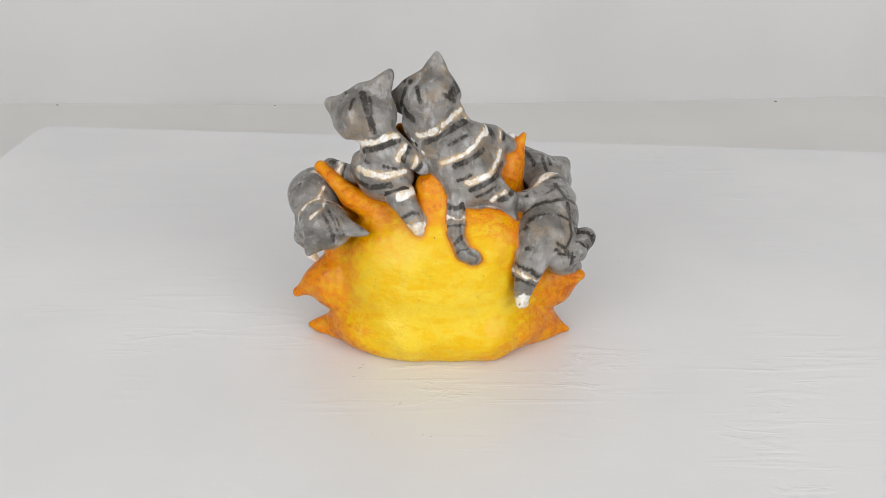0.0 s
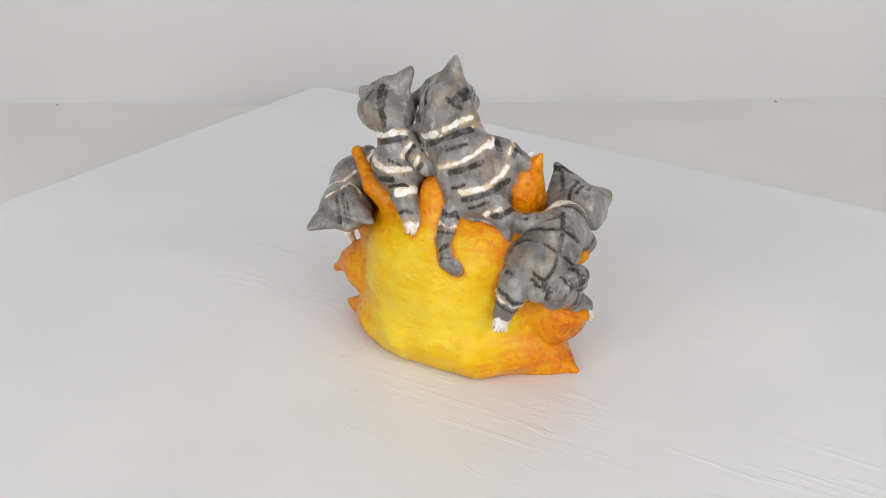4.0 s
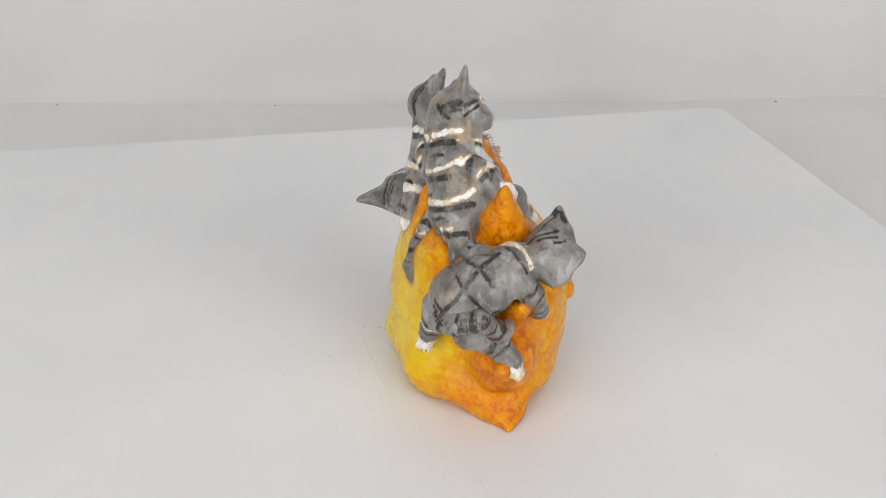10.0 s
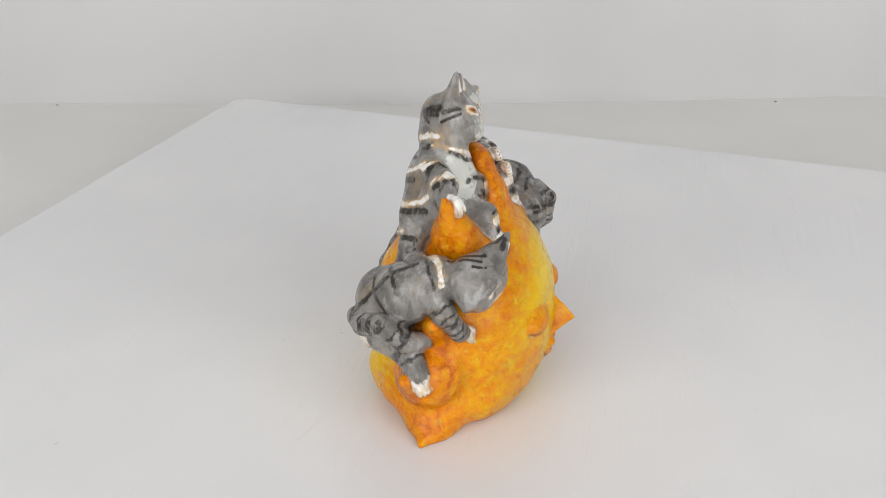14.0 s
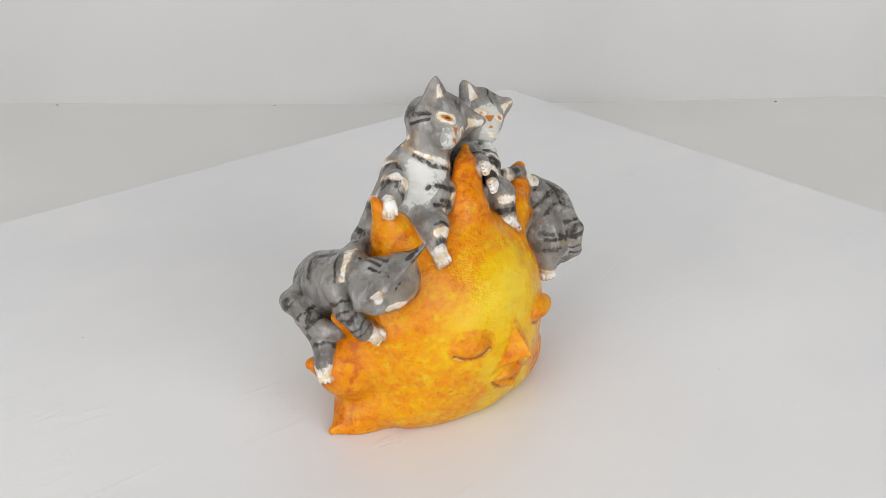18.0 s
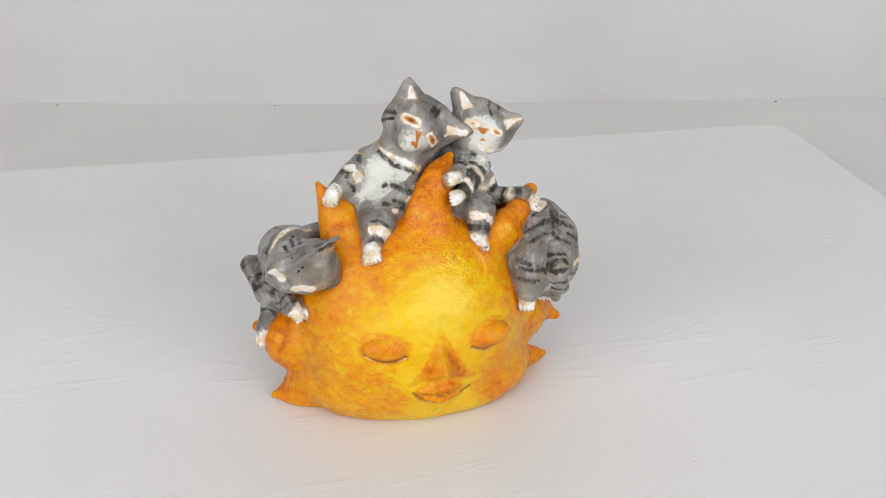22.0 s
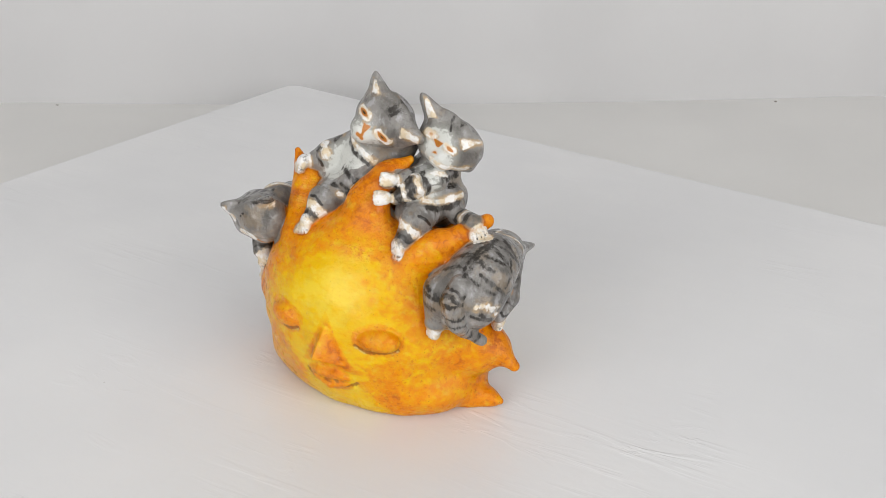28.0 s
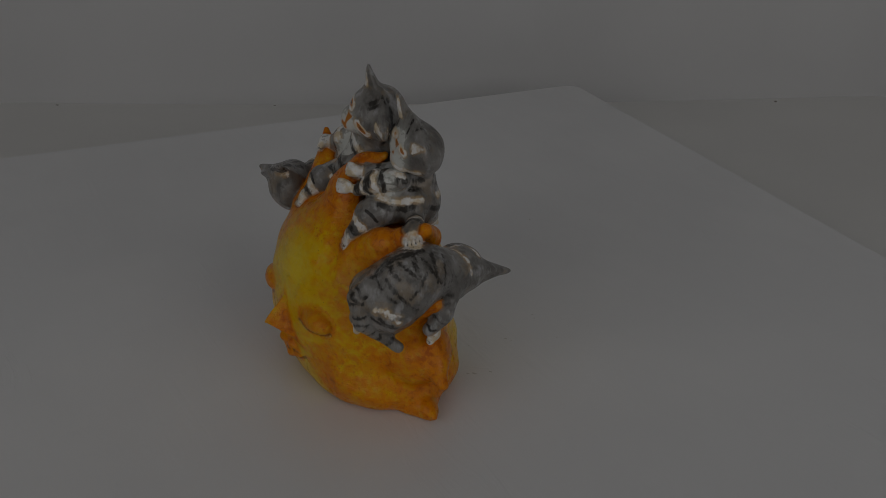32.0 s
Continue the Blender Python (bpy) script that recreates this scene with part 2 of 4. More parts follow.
def board():
    bm = bmesh.new()
    hx, hy, r = *BOARD_HALF, 0.012
    ring = []
    for cx, cy, a0 in ((hx - r, hy - r, 0), (r - hx, hy - r, 90), (r - hx, r - hy, 180), (hx - r, r - hy, 270)):
        for k in range(9):
            a = radians(a0 + k * 90 / 8)
            ring.append((cx + r * math.cos(a), cy + r * math.sin(a)))
    levels = []
    for z, inset in ((-0.018, 0.0015), (-0.0165, 0.0), (-0.0015, 0.0), (-0.0004, 0.0005), (0.0, 0.002)):
        levels.append([bm.verts.new((x * (1 - inset / hx), y * (1 - inset / hy), z)) for x, y in ring])
    for a, b in zip(levels, levels[1:]):
        for k in range(len(a)):
            q = (k + 1) % len(a)
            bm.faces.new((a[k], a[q], b[q], b[k]))
    bm.faces.new(levels[-1])
    bm.faces.new(levels[0][::-1])
    bmesh.ops.transform(bm, matrix=pose(*BOARD_CENTRE, 0, 0, 0, BOARD_TURN), verts=bm.verts)
    ob = part("board", bm, MAT_BOARD)
    for x, y, r, long in ((-0.0330, -0.0218, 0.0006, 2), (-0.0304, -0.0140, 0.0007, 2.2), (-0.0289, -0.0111, 0.0005, 2.4), (-0.0099, -0.0453, 0.0006, 1.6), (-0.0127, -0.0469, 0.0004, 1.5), (-0.0077, -0.0342, 0.0004, 1.2), (-0.0062, -0.0250, 0.0004, 1.4), (-0.0222, -0.0692, 0.0004, 1), (0.0044, -0.0717, 0.0005, 1.3), (0.0007, -0.0704, 0.0004, 1.6), (0.11, -0.14, 0.0006, 2.0), (-0.09, 0.12, 0.0005, 1.5), (0.12, 0.1, 0.0005, 1.2)):
        fleck = bmesh.new()
        bmesh.ops.create_icosphere(fleck, subdivisions=1, radius=r)
        bmesh.ops.transform(fleck, matrix=Matrix.Translation((x, y, 0.00005)) @ pose(0, 0, 0, 0, 0, 60 + 900 * x) @ Matrix.Diagonal((long, 1, 0.15, 1)), verts=fleck.verts)
        part("fleck", fleck, MAT_FLECK, ob, "small grey mark in the paint")
    for line in (((-18.5, -43.4), (-11.1, -47.8), (-2.8, -46.7), (5.7, -42.5), (11.8, -36.2), (17.8, -29.2), (25.2, -21.7)), ((-31.6, -28.0), (-28.5, -20.1), (-22.2, -13.2))):
        ridge = bmesh.new()
        rows = []
        for k, (x, y) in enumerate(line):
            ax, ay = line[max(k - 1, 0)]
            bx, by = line[min(k + 1, len(line) - 1)]
            size = math.hypot(bx - ax, by - ay)
            nx, ny = -(by - ay) / size, (bx - ax) / size
            rise = 0.07 if 0 < k < len(line) - 1 else 0.01
            rows.append([ridge.verts.new(((x + nx * w) / 1000, (y + ny * w) / 1000, z / 1000)) for w, z in ((-0.8, -0.02), (-0.25, rise), (0.25, rise), (0.8, -0.02))])
        for a, c in zip(rows, rows[1:]):
            for k in range(3):
                ridge.faces.new((a[k], c[k], c[k + 1], a[k + 1]))
        bmesh.ops.recalc_face_normals(ridge, faces=ridge.faces)
        raised = part("paint_ridge", ridge, MAT_BOARD, ob, "low raised edge in the white paint")
        for p in raised.data.polygons:
            p.use_smooth = True
    return tagged(ob, "square white painted wooden board, turning under a figurine", "board")


# ---- the figurine: clay shapes melted into each other, in millimetres ----
def smooth_min(a, b, k):
    h = np.maximum(k - np.abs(a - b), 0) / k
    return np.minimum(a, b) - h * h * k * 0.25


class Shape:
    """One lump of clay: a tapered rod from a to b, or an ellipsoid. It gives its distance and the way along it."""

    def __init__(self, group, a, b=None, ra=1.0, rb=None, axes=None, radii=None, melt=2.0, cut=False, flat=None, dark=(), white=(), tint=None):
        self.group, self.melt, self.cut = group, melt, cut
        self.planes, self.corners, self.tint, self.edge = None, None, tint, 0.01
        self.dark, self.white = dark, white
        self.a = np.array(a, float)
        self.b = None if b is None else np.array(b, float)
        self.ra, self.rb, self.axes, self.radii, self.flat = ra, ra if rb is None else rb, axes, radii, flat

    def bounds(self):
        if self.planes:
            return np.min(self.corners, 0), np.max(self.corners, 0)
        if self.b is None:
            r = max(self.radii)
            return self.a - r, self.a + r
        r = max(self.ra, self.rb)
        return np.minimum(self.a, self.b) - r, np.maximum(self.a, self.b) + r

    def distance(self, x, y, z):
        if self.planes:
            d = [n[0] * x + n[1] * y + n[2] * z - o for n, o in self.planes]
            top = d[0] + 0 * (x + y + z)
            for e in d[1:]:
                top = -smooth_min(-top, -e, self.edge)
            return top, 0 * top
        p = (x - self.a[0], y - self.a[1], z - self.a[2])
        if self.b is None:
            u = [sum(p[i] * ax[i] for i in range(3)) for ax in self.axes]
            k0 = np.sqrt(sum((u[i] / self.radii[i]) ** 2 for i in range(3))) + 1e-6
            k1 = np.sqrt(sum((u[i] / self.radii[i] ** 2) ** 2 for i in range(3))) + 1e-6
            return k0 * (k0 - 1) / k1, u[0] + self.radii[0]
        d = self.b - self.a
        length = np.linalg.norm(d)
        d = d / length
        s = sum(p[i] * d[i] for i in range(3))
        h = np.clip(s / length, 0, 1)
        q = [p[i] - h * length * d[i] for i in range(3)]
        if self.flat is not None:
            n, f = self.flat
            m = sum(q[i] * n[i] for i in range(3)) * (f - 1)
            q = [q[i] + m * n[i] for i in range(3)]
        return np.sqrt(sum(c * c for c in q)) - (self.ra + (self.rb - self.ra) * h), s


def unit(v):
    v = np.array(v, float)
    return v / np.linalg.norm(v)


def frame_of(forward, right):
    """Three axes: along the cat's right ear, forward, up."""
    f = unit(forward)
    r = np.array(right, float)
    r = unit(r - f * r.dot(f))
    return r, f, np.cross(r, f)


SHAPES, STROKES = [], []
UPRIGHT = (np.array((1.0, 0, 0)), np.array((0, 1.0, 0)), np.array((0, 0, 1.0)))


def rod(group, points, radii, **more):
    """A bent rod through the points; its bands are given along its whole length."""
    bands = {k: more.pop(k, ()) for k in ("dark", "white")}
    start = 0.0
    for (a, b), (ra, rb) in zip(zip(points, points[1:]), zip(radii, radii[1:])):
        n = float(np.linalg.norm(np.array(b, float) - np.array(a, float)))
        local = {k: [(s - start, w) for s, w in v] for k, v in bands.items()}
        SHAPES.append(Shape(group, a, b, ra, rb, **local, **more))
        start += n


def egg(group, centre, radii, axes=UPRIGHT, **more):
    SHAPES.append(Shape(group, centre, axes=axes, radii=radii, **more))


def wedge(group, top, tip, left, right):
    """A four-cornered lump with flat faces and a ridge from top to tip, as a carved nose has."""
    c = [np.array(v, float) for v in (top, tip, left, right)]
    s = Shape(group, top, melt=1.2, tint=1.0)
    s.corners, s.planes, middle = c, [], sum(c) / 4
    for i, j, k in ((0, 1, 2), (0, 1, 3), (1, 2, 3), (0, 2, 3)):
        n = unit(np.cross(c[j] - c[i], c[k] - c[i]))
        n = n if n.dot(c[i] - middle) > 0 else -n
        s.planes.append((n, n.dot(c[i])))
    SHAPES.append(s)


def spire(group, tip, base, rounded, melt):
    """A pointed lump over a ring of base corners, its edges rounded."""
    s = Shape(group, tip, melt=melt)
    s.edge = 2.5
    s.corners, s.planes, middle = [tip, *base], [], (tip + sum(base)) / (len(base) + 1)
    for c in [(tip, base[k], base[k - 1]) for k in range(len(base))] + [base[:3]]:
        n = unit(np.cross(c[1] - c[0], c[2] - c[0]))
        n = n if n.dot(c[0] - middle) > 0 else -n
        s.planes.append((n, n.dot(c[0]) + rounded))
    SHAPES.append(s)


def stroke(group, channel, points, width, flat=True, kind="line", end=0.3):
    """A brush stroke. flat: it follows the skin above and below it; otherwise it is a blob of that width.
    kind: a line, a lens (pointed at both ends) or a cone (from its width to the end's width)."""
    for a, b in zip(points, points[1:]) if len(points) > 1 else [(points[0], points[0])]:
        STROKES.append((group, channel, np.array(a, float), np.array(b, float), width, flat, kind, end))


def paw(group, at, toward, size=4.2, white=True, up=(0.3, 0.2, 1.0), lines=0.36):
    """A foot with four toes that point the given way, dark lines drawn between them."""
    d = unit(toward)
    side = unit(np.cross(d, up))
    at = np.array(at, float) - d * size * 0.45
    axes = (d, side, np.cross(d, side))
    egg(group, at, (size * 1.05, size * 0.92, size * 0.8), axes=axes, melt=1.5)
    for k in (-1.5, -0.5, 0.5, 1.5):
        t = at + d * size * (0.82 - 0.06 * k * k) + side * k * size * 0.48
        egg(group, t, (size * 0.7, size * 0.29, size * 0.52), axes=axes, melt=0.4)
    if white:
        stroke(group, "white", [at - d * size * 0.1, at + d * size * 1.6], size * 1.2, False)
    for k in (-1, 0, 1):
        a = at + d * size * 0.9 + side * k * size * 0.48
        stroke(group, "black", [a - d * size * (lines - 0.36) * 2, a + d * size * 0.4], lines)


def ear_patch(group, base, tip, width):
    """The white inside of an ear, a small triangle with its point to the tip."""
    stroke(group, "white", [base, tip], width, kind="cone", end=width * 0.3)


def eye_patch(group, a, b, open_by, rim):
    """An almond eye: white rim, rust iris, a dark slit."""
    a, b = np.array(a, float), np.array(b, float)
    stroke(group, "white", [a * 0.9 + b * 0.1, b * 0.9 + a * 0.1], rim)
    stroke(group, "rust", [a, b], open_by, kind="lens")
    stroke(group, "black", [a * 0.8 + b * 0.2, b * 0.8 + a * 0.2], open_by * 0.3, kind="lens")


def head(group, centre, axes, size, ears, wide=(0.5, 0.32, 1.6), snout=(0.78, 0.45), chin=-0.42):
    """A cat's head with its muzzle and its broad three-cornered ears, whose tips are given."""
    c, (r, f, u) = np.array(centre, float), axes
    w, d, h = size

    def at(x, y, z):
        return c + r * x * w + f * y * d + u * z * h

    egg(group, c, size, axes=axes, melt=3)
    egg(group, at(0, snout[0], chin), (w * snout[1], d * snout[1] * 0.9, h * snout[1] * 0.95), axes=axes, melt=3)
    for tip in ears:
        tip = np.array(tip, float)
        root = c + (tip - c) * 0.14
        side, thick = unit(np.cross(f, tip - root)) * w * wide[0], f * w * wide[1]
        spire(group, tip, [root - side, root - thick, root + side, root + thick], wide[2], 3.0)


def sun():
    g = "sun"
    egg(g, (11.4, 26.3, 37.7), (54.3, 41.9, 55.1))
    egg(g, (33, 10, 60), (24, 20, 20), melt=8)
    egg(g, (36, 28, 54), (24, 24, 24), melt=10)
    egg(g, (-12.3, 23.9, 9.9), (35.1, 33.7, 18), melt=10)
    egg(g, (38, 20.9, 11.8), (28.3, 30.8, 15.9), melt=10)
    rod(g, [(-4.2, 0.9, 14.4), (31.6, -0.5, 13.4)], [16.4, 15.9], melt=7)
    # rays round the rim
    rod(g, [(-25.9, 24.4, 16.2), (-41.6, 23.2, 3.1), (-51.5, 23.2, 3.8), (-57.7, 23.7, 3.9)], [16, 8.2, 3.5, 1.3], melt=5)
    rod(g, [(-30, 25, 34), (-43, 22.7, 30.6), (-54.2, 21.5, 30.3), (-63.6, 22.1, 23.9)], [19, 14.6, 4.6, 2.6], melt=5)
    rod(g, [(45, 22, 40), (66.6, 19.3, 32), (74.3, 17, 33.6), (81.6, 13.2, 36.8)], [20, 14.1, 4.6, 2.6], melt=5)
    rod(g, [(43, 15.2, 14.4), (58.2, 20.7, 5.1), (65.4, 21.1, 3.1), (77.1, 19.1, 1.5)], [18.2, 13.9, 6.9, 1.7], melt=5)
    rod(g, [(7, 39, 74), (5.5, 35, 96), (-1, 29.5, 107.5), (-8.8, 21.5, 114.2)], [16.5, 8.4, 5.5, 2.3], flat=((0.0, 0.85, 0.53), 1.45), melt=8)
    rod(g, [(40, 34, 74), (43, 26, 90), (51.5, 24, 108.5)], [13, 8.5, 1.5], melt=6)
    rod(g, [(-18, 38, 74), (-30, 34, 82), (-40, 28, 87), (-48, 22, 93)], [10, 6.5, 4.6, 2.4], melt=5)
    rod(g, [(-18, 12, 73), (-33, 12, 82), (-48, 22, 94)], [8, 4.6, 2.4], melt=4)
    egg(g, (-34, 31, 72), (10, 9, 9), melt=6)
    rod(g, [(54, 22, 48), (75, 25, 62)], [12, 3], melt=5)
    rod(g, [(-34, 27, 50), (-50, 25, 61), (-57, 22, 62)], [15, 7, 3], melt=5)
    rod(g, [(9, 4, 71), (6, 7, 88)], [10, 8], melt=5)
    # the sleeping face
    egg(g, (32.5, 62.3, 45), (10, 5.3, 5.6), axes=frame_of((0.2, 1, 0.1), (1, -0.2, 0.05)), melt=1.2, tint=0.62)
    egg(g, (-15.5, 61.3, 44), (10, 5.3, 5.6), axes=frame_of((-0.2, 1, 0.1), (1, 0.2, 0.06)), melt=1.2, tint=0.62)
    wedge(g, (9, 67, 48), (9.2, 79, 35.6), (-1.2, 67, 28.8), (18.4, 67, 28.8))
    rod(g, [(9, 67, 43), (9.2, 71, 35)], [2.0, 3.0], melt=2)
    rod(g, [(-0.2, 65.2, 21.2), (4.6, 66.8, 22.9), (8.7, 66.6, 22.2), (12.6, 67.2, 23.3), (17.4, 66.2, 22.2)], [0.9, 1.9, 1.6, 1.9, 0.9], melt=1.8, tint=1.0)
    rod(g, [(0.6, 64.2, 17.2), (8.5, 65.2, 16.2), (16.4, 65.4, 18.4)], [1.0, 2.0, 1.0], melt=1.8, tint=1.0)
    for line, r in (
        # the first line is the lower lip's shade, grooved and coloured dark
        ([(-5.2, 64.2, 19.2), (1.0, 66.0, 14.6), (8.4, 66.6, 13.2), (16.0, 67.0, 15.6), (21.2, 66.0, 21.2)], 0.75),
        ([(-1.0, 66.8, 19.4), (8.6, 69.0, 19.1), (17.0, 67.8, 20.4)], 0.5),
        ([(41.6, 61.0, 42.0), (37.8, 63.7, 40.0), (33.1, 65.6, 39.4), (28.3, 66.8, 40.0), (24.6, 67.0, 41.6)], 0.7),
        ([(-6.1, 66.4, 40.9), (-10.6, 65.6, 38.4), (-16.1, 63.6, 37.8), (-21.2, 60.9, 38.2), (-23.8, 58.8, 39.6)], 0.7),
    ):
        if r > 0.5:
            rod(g, line, [r] * len(line), cut=True, melt=0.8)
        stroke(g, "slit", line, 0.75 if r > 0.5 else 0.3)
        if line[0][2] > 38:
            for end in (line[:2], line[-2:]):
                stroke(g, "gilt", [tuple(np.array(end[0]) - (0, 0, 0.7)), tuple(np.array(end[1]) - (0, 0, 0.7))], 0.35)


def cat_sitting_tall():
    """The larger sitting cat, one paw on a ray, its head leaning on the other cat."""
    g = "tall"
    axes = frame_of((0.2, 0.96, 0.08), (0.69, -0.3, 0.62))
    head(g, (6.7, 16.6, 129.1), axes, (13.8, 13.6, 11.7), [(10.0, 19.8, 152.6), (-20.1, 25.9, 125.9)], (0.94, 0.46, 0.83), (0.8, 0.47))
    rod(g, [(12.6, 17.2, 120.0), (16.4, 13.6, 104.8), (24.0, 11.6, 90.4)], [10.2, 16.1, 16.2], melt=3, flat=((0, 1, 0), 1.18))
    rod(g, [(5.4, 11.2, 119.5), (5.4, 13.5, 108.1)], [9.6, 8.7], melt=4)
    egg(g, (-1.5, 13.0, 119.0), (6.0, 6.0, 8.0), melt=4)
    rod(g, [(27.1, 12.9, 113.4), (36.0, 20.5, 108.7), (45.3, 23.6, 103.2)], [5.8, 5.8, 3.6])
    paw(g, (46.6, 28.4, 103.6), (0.3, 0.5, -0.8), 3.6)
    rod(g, [(26.0, 24.0, 93.0), (28.6, 35.4, 91.5), (32.2, 41.9, 84.6)], [11.0, 7.7, 4.4], dark=[(27, 0.6)])
    paw(g, (33.0, 45.8, 82.0), (0.0, 0.6, -0.8), 3.6)
    rod(g, [(30.4, 7.9, 89.5), (42.3, 7.0, 81.2), (43.6, 5.3, 76.4)], [9.4, 5.5, 4.0])
    paw(g, (45.5, 4.0, 74.5), (0.5, -0.1, -0.8), 3.4, white=False)
    rod(g, [(17.8, 1.5, 83.8), (17.0, -6.0, 69.4), (20.8, -10.4, 61.5), (25.2, -11.1, 59.1)], [4.0, 3.6, 3.1, 2.9], dark=[(3, 1.6), (12.5, 0.6), (20.5, 0.9), (25, 0.5)], white=[(8.5, 0.4)])
    egg(g, (12.0, 18.0, 107.0), (9.0, 9.0, 13.0), melt=5)
    egg(g, (35.0, 18.0, 99.0), (7.0, 7.0, 8.0), melt=5)
    egg(g, (17.0, 27.0, 99.0), (8.0, 7.5, 10.0), melt=5)
    stroke(g, "pale", [(23, 23, 111), (25, 24, 97)], 9.5)
    stroke(g, "pale", [(15, 24, 112), (14, 25, 101)], 7)
    stroke(g, "pale", [(29, 22, 107), (31, 22, 99)], 7)
    stroke(g, "pale", [(9.5, 32, 126), (8.5, 31, 124)], 7.5)
    eye_patch(g, (13.6, 27.3, 136.8), (8.1, 30.0, 134.0), 1.3, 2.15)
    eye_patch(g, (2.5, 30.8, 128.0), (-1.2, 27.9, 121.2), 1.3, 2.15)
    stroke(g, "rust", [(7.6, 31.2, 130.3), (8.9, 32, 127.1)], 1.8, kind="cone", end=0.5)
    stroke(g, "rust", [(8.9, 32, 127.1), (9.6, 32, 125.4)], 0.5)
    stroke(g, "rust", [(11.4, 32.2, 126.2), (10.0, 32.2, 125.4), (9.6, 32, 124.2)], 0.75)
    ear_patch(g, (8.6, 24.3, 143.4), (8.9, 22.6, 148.4), 2.8)
    ear_patch(g, (-7.6, 27.8, 126.9), (-15.4, 25.4, 125.4), 3.3)
    stroke(g, "white", [(10.1, 6.5, 120.2), (16.5, 8.6, 123.7), (19, 14.7, 124.1)], 1.4)
    stroke(g, "dark", [(16.1, 5.6, 118.7), (22.4, 10.1, 120.7)], 1.6)
    stroke(g, "white", [(11.4, 0.7, 103.4), (22.2, -1, 108.5), (26.2, 1.1, 110.8), (29.9, 5.6, 114), (31, 11.3, 115.7)], 0.9)
    stroke(g, "dark", [(16.8, -1.5, 102.2), (27, -0.3, 106.3), (32.5, 3.9, 108.6)], 1.3)
    stroke(g, "dark", [(14.6, 1.6, 111.9), (23, 3.9, 115.9)], 0.8)
    stroke(g, "white", [(23.9, -2.8, 94.2), (29.9, -1.6, 96.2), (34.1, 0.6, 97.7), (37.2, 5.2, 99.5), (38.4, 10.4, 101.3), (38.7, 14.4, 104.2)], 1.1)
    stroke(g, "dark", [(24.9, -3.1, 90.6), (30.5, -2.4, 93), (35.2, -0.3, 94.9), (39, 5.2, 96.4), (39.5, 13.7, 97.7)], 1.4)
    stroke(g, "white", [(32, 10.1, 114.3), (30.5, 15.7, 116.6)], 0.8)
    stroke(g, "dark", [(32.8, 14.3, 115.6), (36.1, 12.4, 112.6)], 1.5)
    stroke(g, "white", [(40.3, 16.2, 113.7), (40.7, 13.4, 109.3)], 0.8)
    stroke(g, "dark", [(42.5, 18.6, 112.3), (42.6, 15.6, 109.9)], 1.3)
    stroke(g, "white", [(35.2, -2.6, 83.3), (38.6, -2.6, 86.7), (43.3, 1.2, 88.7)], 1.1)
    stroke(g, "dark", [(39.3, -3.7, 82.8), (42.6, -2.5, 85.5), (45.8, 9.8, 86.7)], 1.4)
    stroke(g, "dark", [(18.4, -1.5, 94.9), (21.5, -2.2, 96.1), (25, -2.1, 98)], 0.7)
    stroke(g, "dark", [(27.8, -2.4, 86.8), (32.3, -2.4, 88.5), (37.3, -1, 91.7)], 0.8)
    stroke(g, "white", [(22.4, -2.6, 94.2), (29, -1.8, 96.1), (36.8, 3.2, 97.7)], 0.9)
    stroke(g, "white", [(-0.5, 24.5, 107.7), (4, 11.5, 115.1), (8.6, 6.6, 118.3)], 0.9)
    stroke(g, "white", [(22.3, 12.1, 121.1), (18.2, 21.8, 118.1), (13.2, 24.8, 115.1), (7.4, 25.3, 111.4)], 0.9)
    stroke(g, "dark", [(21.7, 19.7, 118.2), (17.4, 24.4, 113.7), (10, 26.7, 110.4)], 1.0)
    stroke(g, "dark", [(20.2, 26.1, 104.2), (16.4, 26.4, 103.1), (11.5, 34.8, 103.8)], 1.2)
    stroke(g, "dark", [(24.9, 34.2, 100.1), (18.9, 30.9, 97.3), (13.4, 39.9, 96.9)], 1.1)
    stroke(g, "black", [(33, 42.3, 96.6), (29, 43.2, 96.9), (24.8, 43.9, 93.3)], 0.7)
    stroke(g, "white", [(11.5, 36.4, 102.9), (16.6, 28, 96.3), (21, 35.3, 96.5)], 0.9)
    stroke(g, "white", [(33.4, 44.1, 92.9), (29, 45, 93), (24.8, 44, 88.6), (24.5, 40.8, 82.6)], 2.0)
    stroke(g, "dark", [(33.6, 45.3, 89.3), (28.3, 45.7, 89.4), (26.1, 44.4, 85.2)], 1.6)
    stroke(g, "white", [(38.1, 21.5, 113.6), (34.7, 23.7, 110.1)], 1.3)
    stroke(g, "dark", [(38.7, 24.5, 110.6), (36.6, 23.6, 105.2)], 0.9)
    stroke(g, "dark", [(31.4, 10.9, 115.2), (31.3, 15.7, 116.4), (32.3, 19.9, 115.3)], 0.9)
    stroke(g, "white", [(40.8, 18.7, 113.7), (38.2, 20.4, 114.4), (35.4, 21.9, 113.4)], 0.9)
    stroke(g, "dark", [(44.4, 19.6, 111), (40.2, 22.1, 112.8), (36.5, 23.9, 110.7)], 1.1)
    stroke(g, "white", [(1.5, 6, 116.6), (3.5, 5.1, 117.4), (10.7, 5.8, 120.6), (16.5, 8.6, 123.7)], 1.3)
    stroke(g, "dark", [(4, 4.2, 112.8), (7, 3.3, 114.3), (11.8, 4.6, 116.2), (16.2, 5.5, 118.7)], 1.4)
    stroke(g, "dark", [(-5.5, 17.2, 133.9), (-6.2, 18.1, 126.7), (-2.2, 5.8, 123.0)], 1.4)
